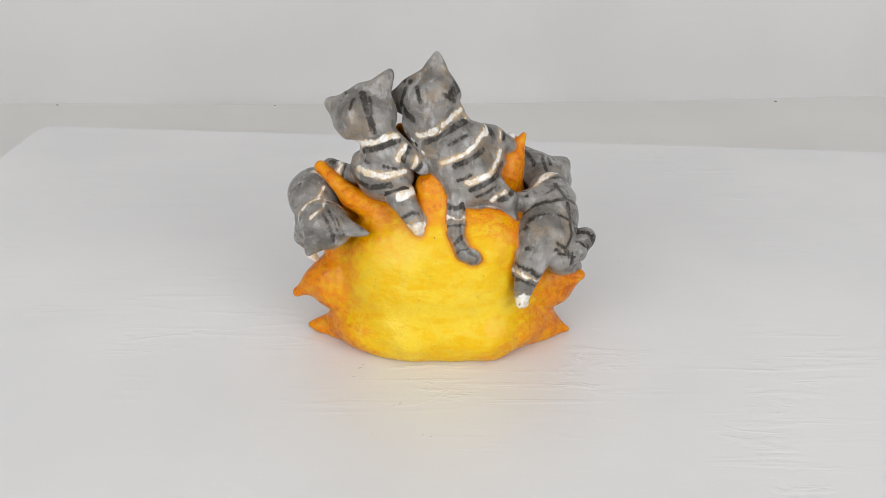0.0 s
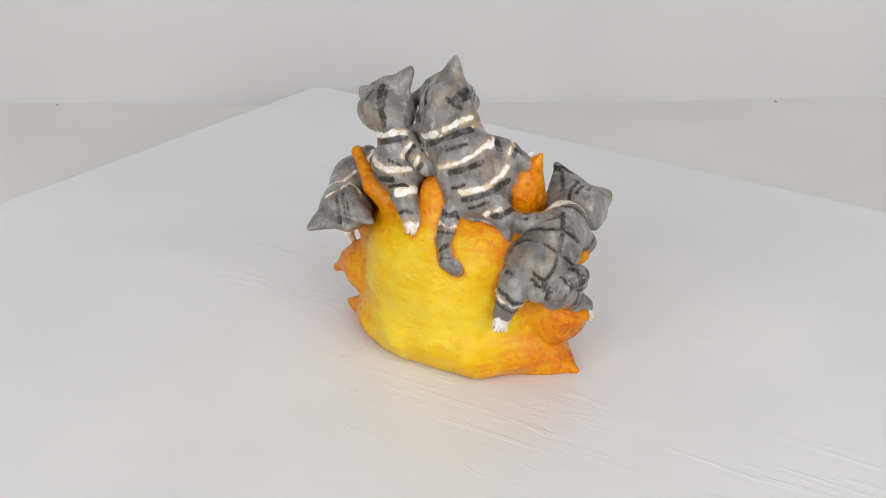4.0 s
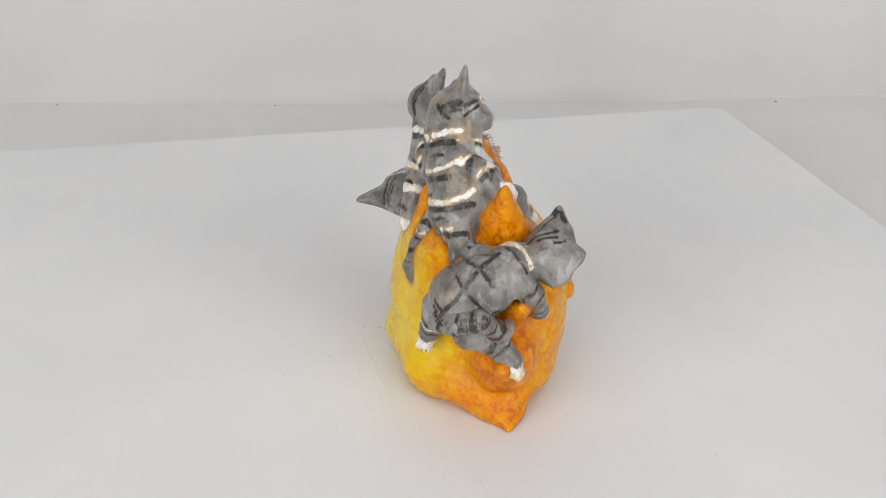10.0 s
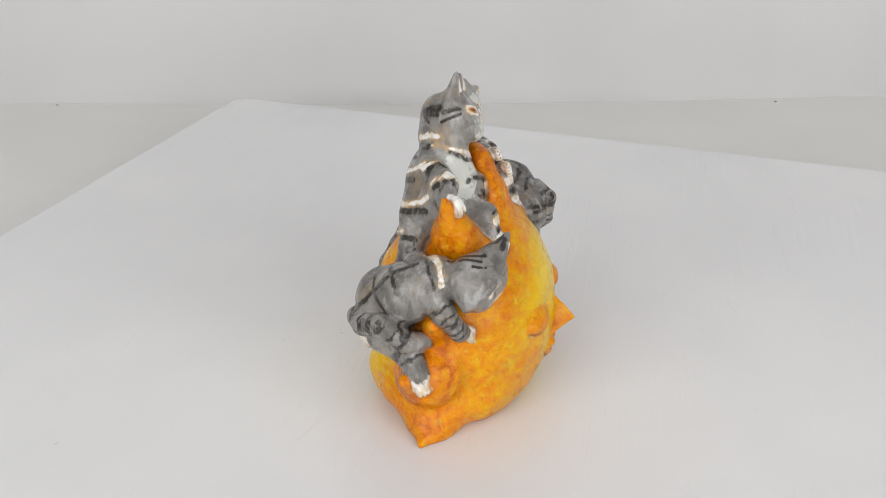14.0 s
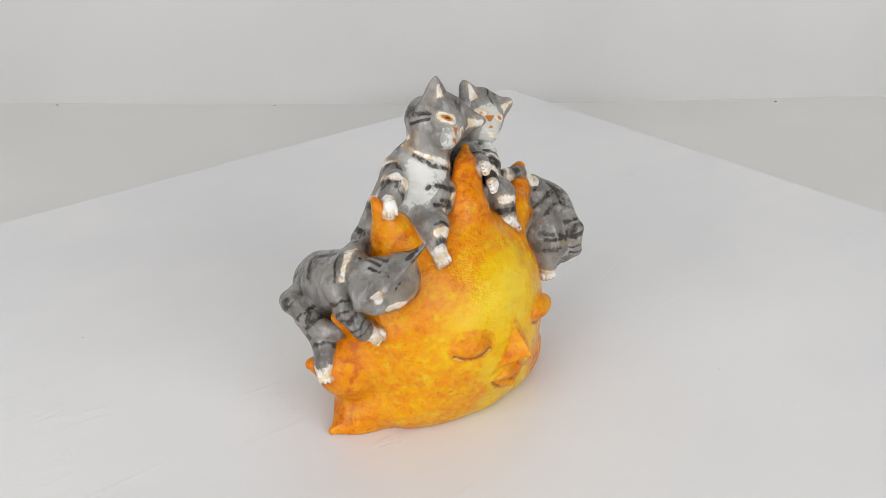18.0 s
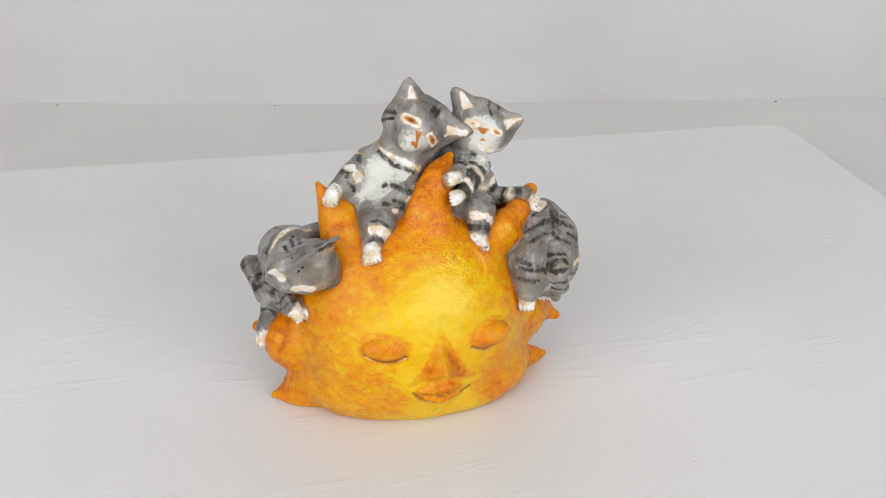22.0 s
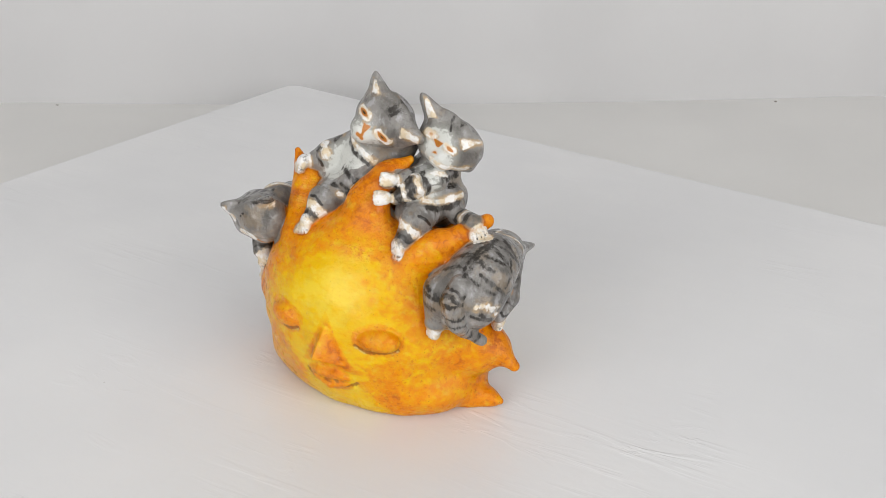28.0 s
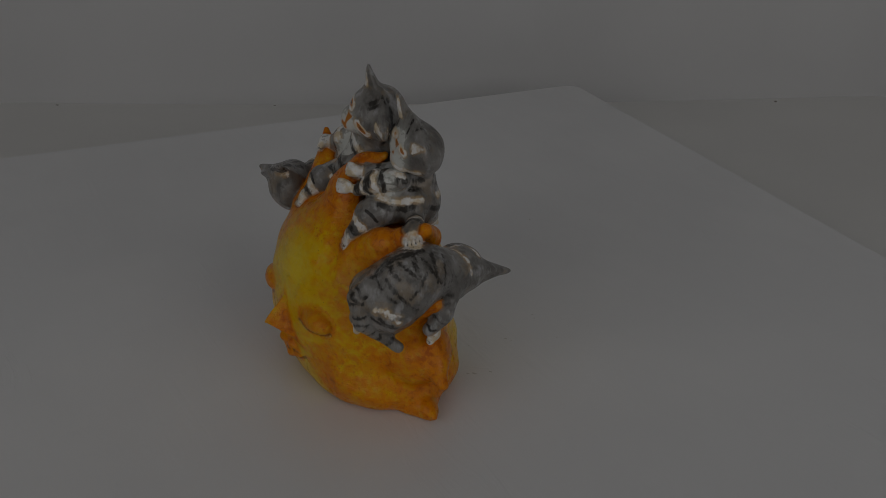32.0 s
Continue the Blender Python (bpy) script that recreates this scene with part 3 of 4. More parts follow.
    stroke(g, "dark", [(-0.5, 10.5, 137.3), (1.8, 5.3, 131.6)], 1.0)
    stroke(g, "dark", [(18.7, 13.1, 134.7)], 1.2)
    stroke(g, "dark", [(12.0, 5.9, 134.8), (17.6, 9.1, 130.5)], 1.0)
    stroke(g, "black", [(20.0, 15.7, 131.9), (19.0, 20.4, 134.1), (17.3, 23.4, 135.0)], 0.7)
    stroke(g, "dark", [(18.8, 16.1, 135.7), (16.2, 22.9, 137.1)], 0.8)
    stroke(g, "dark", [(15.3, 7.9, 134.6), (17.7, 14.0, 137.1)], 1.6)
    stroke(g, "dark", [(16.3, 8.4, 133.6), (19.0, 13.7, 134.4)], 0.9)
    stroke(g, "dark", [(20.2, 30.7, 106.9), (16.4, 32.8, 105.4), (12.8, 32.9, 102.3)], 1.0)
    stroke(g, "dark", [(20.6, 33.8, 101.3), (17.3, 34.5, 99.8), (14.0, 33.8, 97.1)], 0.8)
    stroke(g, "dark", [(-0.7, 23.7, 136.6), (-2.7, 17.5, 137.2)], 1.4)
    stroke(g, "dark", [(-1.0, 25.2, 134.5), (-4.2, 20.9, 136.1)], 0.8)


def cat_sitting_small():
    """The smaller sitting cat, both fore paws on the middle ray."""
    g = "small"
    axes = frame_of((0.12, 0.97, -0.1), (0.88, -0.15, 0.44))
    head(g, (-27.4, 13.6, 122.3), axes, (13.1, 10.4, 10.8), [(-10.5, 16.6, 145.0), (-45.3, 20.3, 128.0)], (0.91, 0.41, 0.87), (0.88, 0.43))
    egg(g, (-16.7, 15.0, 122.3), (7.0, 7.5, 9.1), melt=4)
    egg(g, (-12.5, 26.0, 92.0), (8.0, 7.5, 9.0), melt=5)
    stroke(g, "pale", [(-24, 27, 126), (-24, 26, 118)], 10)
    stroke(g, "pale", [(-21, 24, 110), (-20, 26, 100)], 5)
    rod(g, [(-19.4, 9.9, 113.2), (-14.7, 11.8, 101.2), (-16.3, 11.4, 95.3)], [8.6, 12.8, 14.6], melt=3, flat=((0, 1, 0), 1.2))
    rod(g, [(-22.8, 22.0, 108.1), (-16.4, 29.6, 105.8), (-10.1, 35.9, 101.2)], [5.1, 4.9, 3.0], dark=[(6, 1.4), (13, 1.2), (18.5, 1.4)], white=[(9.7, 0.9), (15.8, 0.8)])
    rod(g, [(-16.0, 18.0, 110.0), (-9.5, 30.8, 108.0)], [4.4, 3.2], dark=[(9, 0.8)])
    paw(g, (-5.6, 36.2, 109.4), (0.85, 0.5, 0.1), 3.3, up=(-0.5, 0.8, 0.3), lines=0.36)
    paw(g, (-5.4, 41.0, 102.4), (0.85, 0.5, 0.0), 3.4, up=(-0.5, 0.8, 0.3), lines=0.36)
    rod(g, [(-25.8, 16.2, 96.1), (-30.6, 18.0, 90.9), (-43.4, 25.3, 92.6)], [8.2, 4.0, 4.1], dark=[(13, 0.8), (20, 1.6)], white=[(16, 0.8)])
    paw(g, (-46.7, 27.2, 89.4), (-0.7, 0.7, -0.1), 3.8)
    rod(g, [(-18.0, 22.0, 95.0), (-19.0, 34.0, 92.0), (-16.5, 41.0, 83.0)], [9.5, 7.0, 4.6], dark=[(21.5, 0.7)])
    paw(g, (-16.0, 43.5, 79.5), (0.1, 0.6, -0.8), 3.9)
    rod(g, [(-14.7, 8.8, 93.7), (-9.0, 2.1, 87.0), (-2.0, -4.4, 76.0)], [8.8, 6.8, 4.5])
    paw(g, (-0.80, -5.8, 72.8), (0.4, -0.45, -0.8), 3.7)
    rod(g, [(-11.0, 8.0, 112.0), (-4.0, 5.0, 105.0), (2.0, 4.0, 100.0)], [4.6, 4.4, 4.0])
    eye_patch(g, (-16.6, 22.3, 129.9), (-21.0, 25.3, 129.0), 1.15, 2.0)
    eye_patch(g, (-28.0, 28.1, 126.4), (-32.9, 27.3, 123.1), 1.2, 2.1)
    stroke(g, "rust", [(-23.3, 27.2, 126.8), (-22.7, 27.6, 124.2)], 2.6, kind="cone", end=0.4)
    stroke(g, "rust", [(-22.5, 27.8, 121.6), (-22.7, 27.6, 124.2)], 2.0, kind="cone", end=0.4)
    ear_patch(g, (-17.2, 22, 135.8), (-15.2, 20.2, 143), 3.2)
    ear_patch(g, (-36.0, 24.5, 126.8), (-43.6, 21.7, 128.2), 2.7)
    stroke(g, "white", [(-27.6, 6.4, 111), (-23.3, 5, 112.3), (-19.8, 4.8, 113.3), (-10.6, 5.3, 115.5)], 1.5)
    stroke(g, "dark", [(-26.5, 4.4, 108), (-22.5, 3.3, 109.3), (-16, 3.8, 111), (-9.2, 4, 113.7)], 1.4)
    stroke(g, "white", [(-29, 4.9, 100), (-24.2, 2.3, 97.6), (-16.1, -0.2, 97.5), (-7.6, 3.5, 98.3)], 1.5)
    stroke(g, "dark", [(-28, 4.5, 104.3), (-23.9, 2, 103)], 0.7)
    stroke(g, "dark", [(-16, 1.1, 101.7), (-10.9, 2.5, 100.4)], 0.7)
    stroke(g, "dark", [(-34.1, 10.7, 95.1), (-28.4, 4.5, 92.6), (-22.9, 1.2, 91.1), (-13.4, -2.1, 93.4)], 1.4)
    stroke(g, "black", [(-16.3, -1.2, 87.9), (-10.8, -3.6, 91.5), (-6.1, -1.9, 92.5)], 0.6)
    stroke(g, "white", [(-9.2, -4.9, 88.5), (-5.2, -3.4, 89.9), (-2.2, 0.4, 89.6)], 2.0)
    stroke(g, "black", [(-16.1, -1.6, 89.5), (-8.9, -3.5, 91.7), (-4.7, -1.8, 91.8)], 0.6)
    stroke(g, "dark", [(-7.8, -5.9, 78.3), (-3.4, -7.3, 81.3), (-0.3, -6.4, 80.7)], 0.8)
    stroke(g, "white", [(-9.4, 3.4, 104.9), (-5.8, 2.9, 110.8)], 1.3)
    stroke(g, "dark", [(-4.5, 2.9, 110.2), (-7, 1.1, 104.7)], 1.4)
    stroke(g, "white", [(-3, 2.4, 99.7), (-0.8, 0.9, 105.9)], 1.1)
    stroke(g, "dark", [(-1, 1.1, 99.4), (1.4, 0.6, 102.9)], 1.0)
    stroke(g, "black", [(-28.2, 20.8, 136), (-29.1, 23.4, 133.2)], 0.7)
    stroke(g, "black", [(-28.6, 17.5, 136.4), (-30, 21.9, 134.2)], 0.7)
    stroke(g, "dark", [(-32.3, 21, 133.5), (-33.3, 15.1, 132.7)], 0.5)
    stroke(g, "white", [(-21, 27.3, 118.5), (-25.5, 28.1, 116.5), (-28.7, 25.8, 114.8), (-31.3, 20.8, 113.1), (-35.8, 19.3, 114.1)], 1.6)
    stroke(g, "dark", [(-25.2, 22.9, 108.7), (-29.9, 19.6, 108.6), (-31.6, 12.9, 108.1)], 1.2)
    stroke(g, "white", [(-21.4, 30.8, 101.1), (-24.6, 27.8, 99.3), (-26.7, 23.3, 98.8), (-31, 20.3, 100.3), (-33.2, 15.4, 100.7)], 1.2)
    stroke(g, "dark", [(-23.8, 32.1, 98.4), (-26.6, 27.4, 96.3), (-28.8, 22.5, 95.8), (-35.3, 18.3, 99.3)], 1.3)
    stroke(g, "black", [(-23.1, 38.3, 96.4), (-25.2, 36.8, 95.1), (-26.6, 34.8, 91.8)], 0.7)
    stroke(g, "white", [(-14, 39.8, 92.2), (-19.8, 42, 91.7), (-22.8, 40.3, 88.6)], 1.8)
    stroke(g, "dark", [(-8, 35.6, 86), (-18.8, 43.7, 87.2)], 1.3)
    stroke(g, "dark", [(-25.7, 11.4, 134.0), (-23.2, 4.3, 128.1), (-20.4, 4.4, 117.9)], 1.5)
    stroke(g, "dark", [(-22.2, 9.0, 133.1), (-21.2, 4.1, 126.5)], 0.8)
    stroke(g, "dark", [(-29.8, 9.3, 132.2), (-31.3, 5.9, 128.4)], 0.7)


def cat_draped_head_down():
    """The cat that hangs over a ray, its head on the sun's back and its rump to the front."""
    g = "draped"
    axes = frame_of((-0.45, 0.1, -0.88), (-0.8, -0.35, 0.38))
    head(g, (-45.0, 5.1, 69.4), axes, (12.8, 11.6, 11.7), [(-23.0, -4.0, 69.0), (-52.6, -19.8, 65.7)], (0.83, 0.60, 0.89), (0.78, 0.45))
    rod(g, [(-49.9, 11.6, 71.4), (-51.4, 25.6, 75.6), (-52.1, 34.3, 73.2), (-51.2, 40.6, 66.6)], [10.4, 12.8, 13.8, 13.9], melt=3)
    rod(g, [(-50.8, 49.3, 75.4), (-49.5, 56.0, 70.7), (-51.2, 55.1, 59.2), (-51.6, 48.9, 52.9), (-55.7, 40.1, 44.9)], [4.3, 4.3, 3.7, 2.7, 2.4], melt=0.7, dark=[(5, 0.8), (9, 1.3), (16, 0.5), (20, 0.6), (26, 0.5), (31, 0.7), (36, 0.8)])
    egg(g, (-42.5, 42.5, 63.5), (12.5, 12.5, 14.5), melt=6)
    rod(g, [(-39.0, 45.0, 66.0), (-37.5, 49.5, 54.0)], [9.3, 4.8])
    paw(g, (-37.0, 50.0, 49.5), (0.1, 0.5, -0.9), 3.8)
    rod(g, [(-54.4, 43.1, 61.3), (-49.4, 41.3, 52.4)], [8.3, 4.4])
    paw(g, (-48.5, 42.0, 48.5), (0.3, 0.4, -0.9), 3.3)
    rod(g, [(-56.0, 12.9, 69.2), (-59.0, 19.2, 57.2), (-56.2, 24.8, 49.7)], [4.8, 3.8, 3.3], dark=[(17, 0.5), (22, 0.5)])
    paw(g, (-55.0, 22.9, 45.1), (0.2, 0.4, -0.9), 3.6)
    stroke(g, "dark", [(-45.1, -4, 81.2), (-42.1, -7.6, 75.7), (-39.8, -9.1, 67.5)], 0.9)
    stroke(g, "dark", [(-43.8, 0.6, 83.6), (-38.9, -6.7, 75.7), (-36.8, -6.8, 67.1)], 0.8)
    stroke(g, "dark", [(-37.9, -2.9, 80.5), (-36.8, -6, 75.3), (-35.6, -6.5, 67.9)], 0.6)
    stroke(g, "black", [(-40.3, -8, 73.7), (-39.4, -8.7, 67.4)], 0.5)
    stroke(g, "white", [(-52.3, -3.1, 78.1), (-46.2, -0.8, 82.9), (-44.5, 10.3, 82.7), (-39.6, 10, 81.9), (-33.4, 6.2, 79.8)], 0.7)
    stroke(g, "dark", [(-51.6, 49.6, 79.3), (-50.4, 45.2, 80.1), (-51.8, 41.5, 82.5), (-53, 36.1, 84.7), (-54.1, 27, 85.2)], 0.9)
    stroke(g, "dark", [(-36.5, 38.6, 79.7), (-47.6, 40.8, 83.1), (-51.7, 40.5, 83.1), (-56.3, 41.1, 81), (-59.3, 40.1, 79.1)], 0.6)
    stroke(g, "dark", [(-53.4, 31.5, 85.2), (-57.8, 33.3, 82.7), (-60.8, 33.2, 80.1)], 0.9)
    stroke(g, "dark", [(-56.2, 24.7, 84.6), (-59.8, 25.6, 81.3), (-62.5, 26.2, 77.1)], 0.7)
    stroke(g, "dark", [(-57, 20.6, 84.4), (-60.6, 21.5, 80.6), (-62.9, 22.4, 75.2)], 0.5)
    stroke(g, "dark", [(-53.1, 47.8, 78.3), (-56.8, 46.5, 75.2), (-60.6, 43.6, 71.5)], 0.6)
    stroke(g, "dark", [(-45.9, 34.1, 85), (-52.8, 32.4, 85.4)], 0.6)
    stroke(g, "dark", [(-63.1, 37.9, 73.1), (-63.1, 33.9, 76.9), (-61, 30.3, 80.1)], 0.5)
    stroke(g, "white", [(-46.2, 17.2, 84.8), (-48.7, 9.7, 82.4), (-51.9, 7.9, 81), (-55.1, 6.2, 77.2), (-56.3, 5.9, 72.3)], 0.5)
    stroke(g, "dark", [(-33.3, 51.5, 68.8), (-39.1, 54.4, 67.9), (-49.7, 59.4, 70)], 0.9)
    stroke(g, "dark", [(-34.8, 52.6, 63.6), (-40.7, 54.8, 63.2)], 0.6)
    stroke(g, "dark", [(-39.9, 45.2, 77.9), (-46.8, 44.4, 80.7)], 0.7)
    stroke(g, "white", [(-58, 50.8, 67.5), (-60.2, 46.8, 67.3), (-63.5, 43.8, 62.5)], 0.95)
    stroke(g, "dark", [(-59.3, 49.1, 64.6), (-60.6, 47, 60.7), (-63, 44.5, 59.3)], 0.8)
    stroke(g, "dark", [(-61.8, 20.7, 66.9), (-62.9, 16.5, 67)], 0.6)
    stroke(g, "dark", [(-61.4, 20.9, 63.6), (-63.3, 18.2, 63.9)], 0.5)
    stroke(g, "dark", [(-54.3, 26.9, 85.1), (-54, 38.4, 83.6), (-52.6, 43.8, 80.6), (-51.9, 47.2, 78.9)], 0.8)
    stroke(g, "dark", [(-45.8, 33.7, 85), (-53.2, 31.6, 85.3)], 0.7)
    stroke(g, "dark", [(-42.6, 40.7, 81.9), (-48.7, 39.5, 83.7), (-52.8, 39.3, 83.5), (-58.5, 37.1, 81.5), (-62.3, 33.2, 78.2)], 0.7)
    stroke(g, "dark", [(-57, 29.3, 83.6), (-60.9, 27.5, 80.1), (-62.5, 24.3, 76.5)], 0.8)
    stroke(g, "dark", [(-40.5, 45.8, 78.2), (-46.6, 44.7, 80.4), (-50.2, 44.8, 80.4)], 0.6)
    stroke(g, "dark", [(-56.4, 43.6, 78.5), (-60.2, 42.4, 74.8), (-63.9, 35.8, 67.4)], 0.8)
    stroke(g, "dark", [(-32.4, 48.4, 71.6), (-34.9, 51.3, 71.3), (-36.8, 52.8, 70.5)], 1.0)
    stroke(g, "dark", [(-40, 54.1, 70.1), (-42.6, 55.3, 68.9), (-43.3, 55.7, 67)], 0.7)
    stroke(g, "dark", [(-32.5, 50.6, 63.5), (-36.9, 53.7, 63.2), (-38.4, 54.1, 62.4)], 0.8)
    stroke(g, "white", [(-58.7, 49.8, 67.5), (-62.6, 43.1, 65.6)], 0.7)
    stroke(g, "dark", [(-56.5, 52.2, 63.6), (-62.1, 45.8, 60.8)], 0.8)


def cat_draped_face_up():
    """The cat that lies over a ray with its chin on the sun's brow."""
    g = "resting"
    axes = frame_of((-0.5, 0.55, -0.67), (0.86, 0.27, -0.41))
    head(g, (66.2, 39.3, 78.8), axes, (12.7, 11.6, 9.6), [(48.0, 51.6, 96.0), (80.0, 52.2, 85.8)], (1.10, 0.48, 0.8), (0.78, 0.44))
    egg(g, (58, 44, 79.5), (10.5, 8.5, 11), melt=5)
    rod(g, [(65.1, 23.4, 78.3), (65.3, 10.9, 70.7), (61.1, 1.6, 64.6)], [10.4, 12.8, 14.6], melt=3)
    rod(g, [(66.3, -11.8, 57.2), (76.4, -5.7, 59.0), (81.2, 2.4, 63.0), (77.2, 13.7, 53.6), (71.0, 19.0, 51.0)], [4.3, 4.4, 4.6, 4.5, 4.0], dark=[(5, 0.8), (13, 0.7), (21, 1.6), (29, 0.7), (35, 0.9)])
    rod(g, [(55.0, -6.0, 57.0), (52.0, -8.5, 48.0), (50.0, -10.5, 41.0)], [9.0, 6.0, 4.6], dark=[(6, 0.8), (12, 0.7)], white=[(9, 0.5)])
    paw(g, (50.0, -12.0, 36.3), (0.05, -0.45, -0.9), 4.0)
    rod(g, [(70.0, 3.0, 52.0), (73.4, 13.2, 45.6), (78.8, 19.1, 38.9)], [9.0, 6.0, 4.5], dark=[(10, 0.8), (16, 0.7)])
    paw(g, (80.0, 21.0, 34.0), (0.3, 0.5, -0.8), 4.0)
    rod(g, [(71.6, 21.6, 75.2), (74.1, 28.7, 67.2), (69.0, 34.5, 56.6)], [7.2, 5.1, 4.6], dark=[(9, 0.5), (14, 0.6), (19, 0.6), (23, 0.5)])
    paw(g, (65.6, 37.6, 53.6), (-0.5, 0.5, -0.7), 3.4)
    rod(g, [(58.8, 15.0, 78.3), (48.9, 9.4, 79.2)], [6.6, 4.7])
    stroke(g, "dark", [(67, 16, 85.4), (71.4, 5.1, 81.2), (72.5, -1.3, 74.3), (72.1, -4.9, 68.8), (70.8, -10.4, 64)], 1.0)
    stroke(g, "dark", [(60.8, 7.6, 86.5), (65.2, 10.5, 87), (68.2, 14.5, 84.4)], 0.7)
    stroke(g, "dark", [(50.7, 6.3, 73.3), (56.9, 3.9, 79.7), (65.1, 3.8, 82.1), (71.1, 6, 81.7), (77, 9.7, 76.2)], 0.9)
    stroke(g, "dark", [(48.8, -3.1, 67.5), (56.5, -2, 73.5), (67.4, -2.2, 76.6), (73.9, -0.9, 73), (77.7, 5.3, 66.1)], 0.8)
    stroke(g, "dark", [(62.7, 16.7, 89.9), (68.7, 20.9, 86.7), (76.1, 25.2, 79.4)], 0.7)
    stroke(g, "dark", [(49.8, 11.1, 88.3), (53.6, 9.1, 88.7), (53, 5.6, 85.5)], 1.0)
    stroke(g, "dark", [(64.9, -12.9, 63.8), (69.3, -13.4, 62.1), (74.4, -12.6, 60)], 0.7)
    stroke(g, "dark", [(51.2, -10.3, 63.6), (54.6, -11.6, 64.2)], 1.0)
    stroke(g, "dark", [(50, -1.8, 67.9), (53.8, -3.5, 70)], 0.9)
    stroke(g, "dark", [(65.3, -10.9, 66.7), (69.5, -11.3, 63.8), (71.5, -13.9, 60.6)], 0.8)
    stroke(g, "dark", [(57.8, 49.9, 91.7), (53.3, 49.9, 94.4), (49.5, 46.4, 94.0)], 1.2)
    stroke(g, "dark", [(81.2, -4.6, 63.6), (82.1, -4.6, 60.1)], 1.8)
    stroke(g, "dark", [(85.3, 3.7, 65.7), (86.2, 3.2, 62.3)], 1.6)
    stroke(g, "dark", [(79.8, 11.9, 61.0), (82.3, 12.5, 57.5)], 1.1)
    stroke(g, "white", [(55.9, 43.9, 74.3), (52.4, 12.5, 61.0), (49.6, 9.8, 62.1)], 1.9)
    stroke(g, "rust", [(54.1, 39.0, 73.3), (50.4, 10.7, 61.7)], 0.7)
    stroke(g, "white", [(67.7, 48.1, 73.3), (64.6, 48.5, 73.7), (61.2, 47.7, 73.6)], 1.9)
    stroke(g, "rust", [(58.6, 44.8, 70.2), (56.8, 43.6, 71.1)], 1.0)
    stroke(g, "white", [(54.9, 47.7, 89.4), (51.5, 46.7, 90.2)], 2.2, False)
    stroke(g, "white", [(76.3, 50.7, 82.3), (72.8, 47.9, 78.7)], 2.2, False)
    stroke(g, "black", [(66.7, 34.0, 88.9), (65.7, 42.5, 87.4), (63.9, 47.0, 83.6)], 0.9)
    stroke(g, "black", [(64.5, 28.9, 87.8), (62.3, 43.9, 87.9), (59.9, 46.4, 82.1)], 0.9)
    stroke(g, "black", [(69.7, 39.9, 87.8), (68.5, 44.9, 86.1), (65.4, 47.4, 82.0)], 0.8)
    stroke(g, "dark", [(59.3, 36.0, 87.4), (53.7, 47.1, 93.5), (49.7, 48.1, 94.2)], 1.0)
    stroke(g, "white", [(55.1, 16.3, 83.9), (69.4, 25.6, 87.7), (73.2, 27.3, 84.5), (75.2, 28.2, 80.9)], 1.2)
    stroke(g, "white", [(56.2, 44.5, 75.5), (54.7, 42.1, 76.1)], 2.0)
    stroke(g, "rust", [(55.9, 44.1, 75.4), (54.8, 42.4, 75.9)], 0.9)
    stroke(g, "black", [(53.6, 38.2, 77.4), (53.7, 35.5, 77.5)], 0.7)
    stroke(g, "rust", [(58.9, 46.1, 72.3), (58.5, 45.0, 70.8)], 0.9)


GROUPS = ("sun", "tall", "small", "draped", "resting")
STEP = 0.55


def lumps(x, y, z, scale):
    """A slow, uneven wobble, as clay has that was smoothed by a thumb."""
    s = scale
    return (np.sin(x * s + 1.3 * np.sin(y * s * 0.7)) + np.sin(y * s * 1.1 + 1.7 * np.sin(z * s * 0.8 + 1)) + np.sin(z * s * 0.9 + 1.5 * np.sin(x * s * 0.6 + 2))) / 3


def melted(x, y, z, low):
    """The distance to each group on the grid."""
    fields = {}
    for g in GROUPS:
        f = np.full((x.size, y.size, z.size), 12.0, np.float32)
        for s in [s for s in SHAPES if s.group == g]:
            lo, hi = s.bounds()
            i0 = np.maximum(((lo - 9 - low) / STEP).astype(int), 0)
            i1 = ((hi + 9 - low) / STEP).astype(int) + 2
            box = tuple(slice(a, b) for a, b in zip(i0, i1))
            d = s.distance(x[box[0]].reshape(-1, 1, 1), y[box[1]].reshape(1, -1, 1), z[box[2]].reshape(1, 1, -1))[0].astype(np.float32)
            f[box] = -smooth_min(-f[box], d, s.melt) if s.cut else smooth_min(f[box], d, s.melt)
        wobble = lumps(x.reshape(-1, 1, 1), y.reshape(1, -1, 1), z.reshape(1, 1, -1), 0.33 if g == "sun" else 0.5)
        f += (wobble * (0.45 if g == "sun" else 0.3)).astype(np.float32)
        fields[g] = f
    return fields


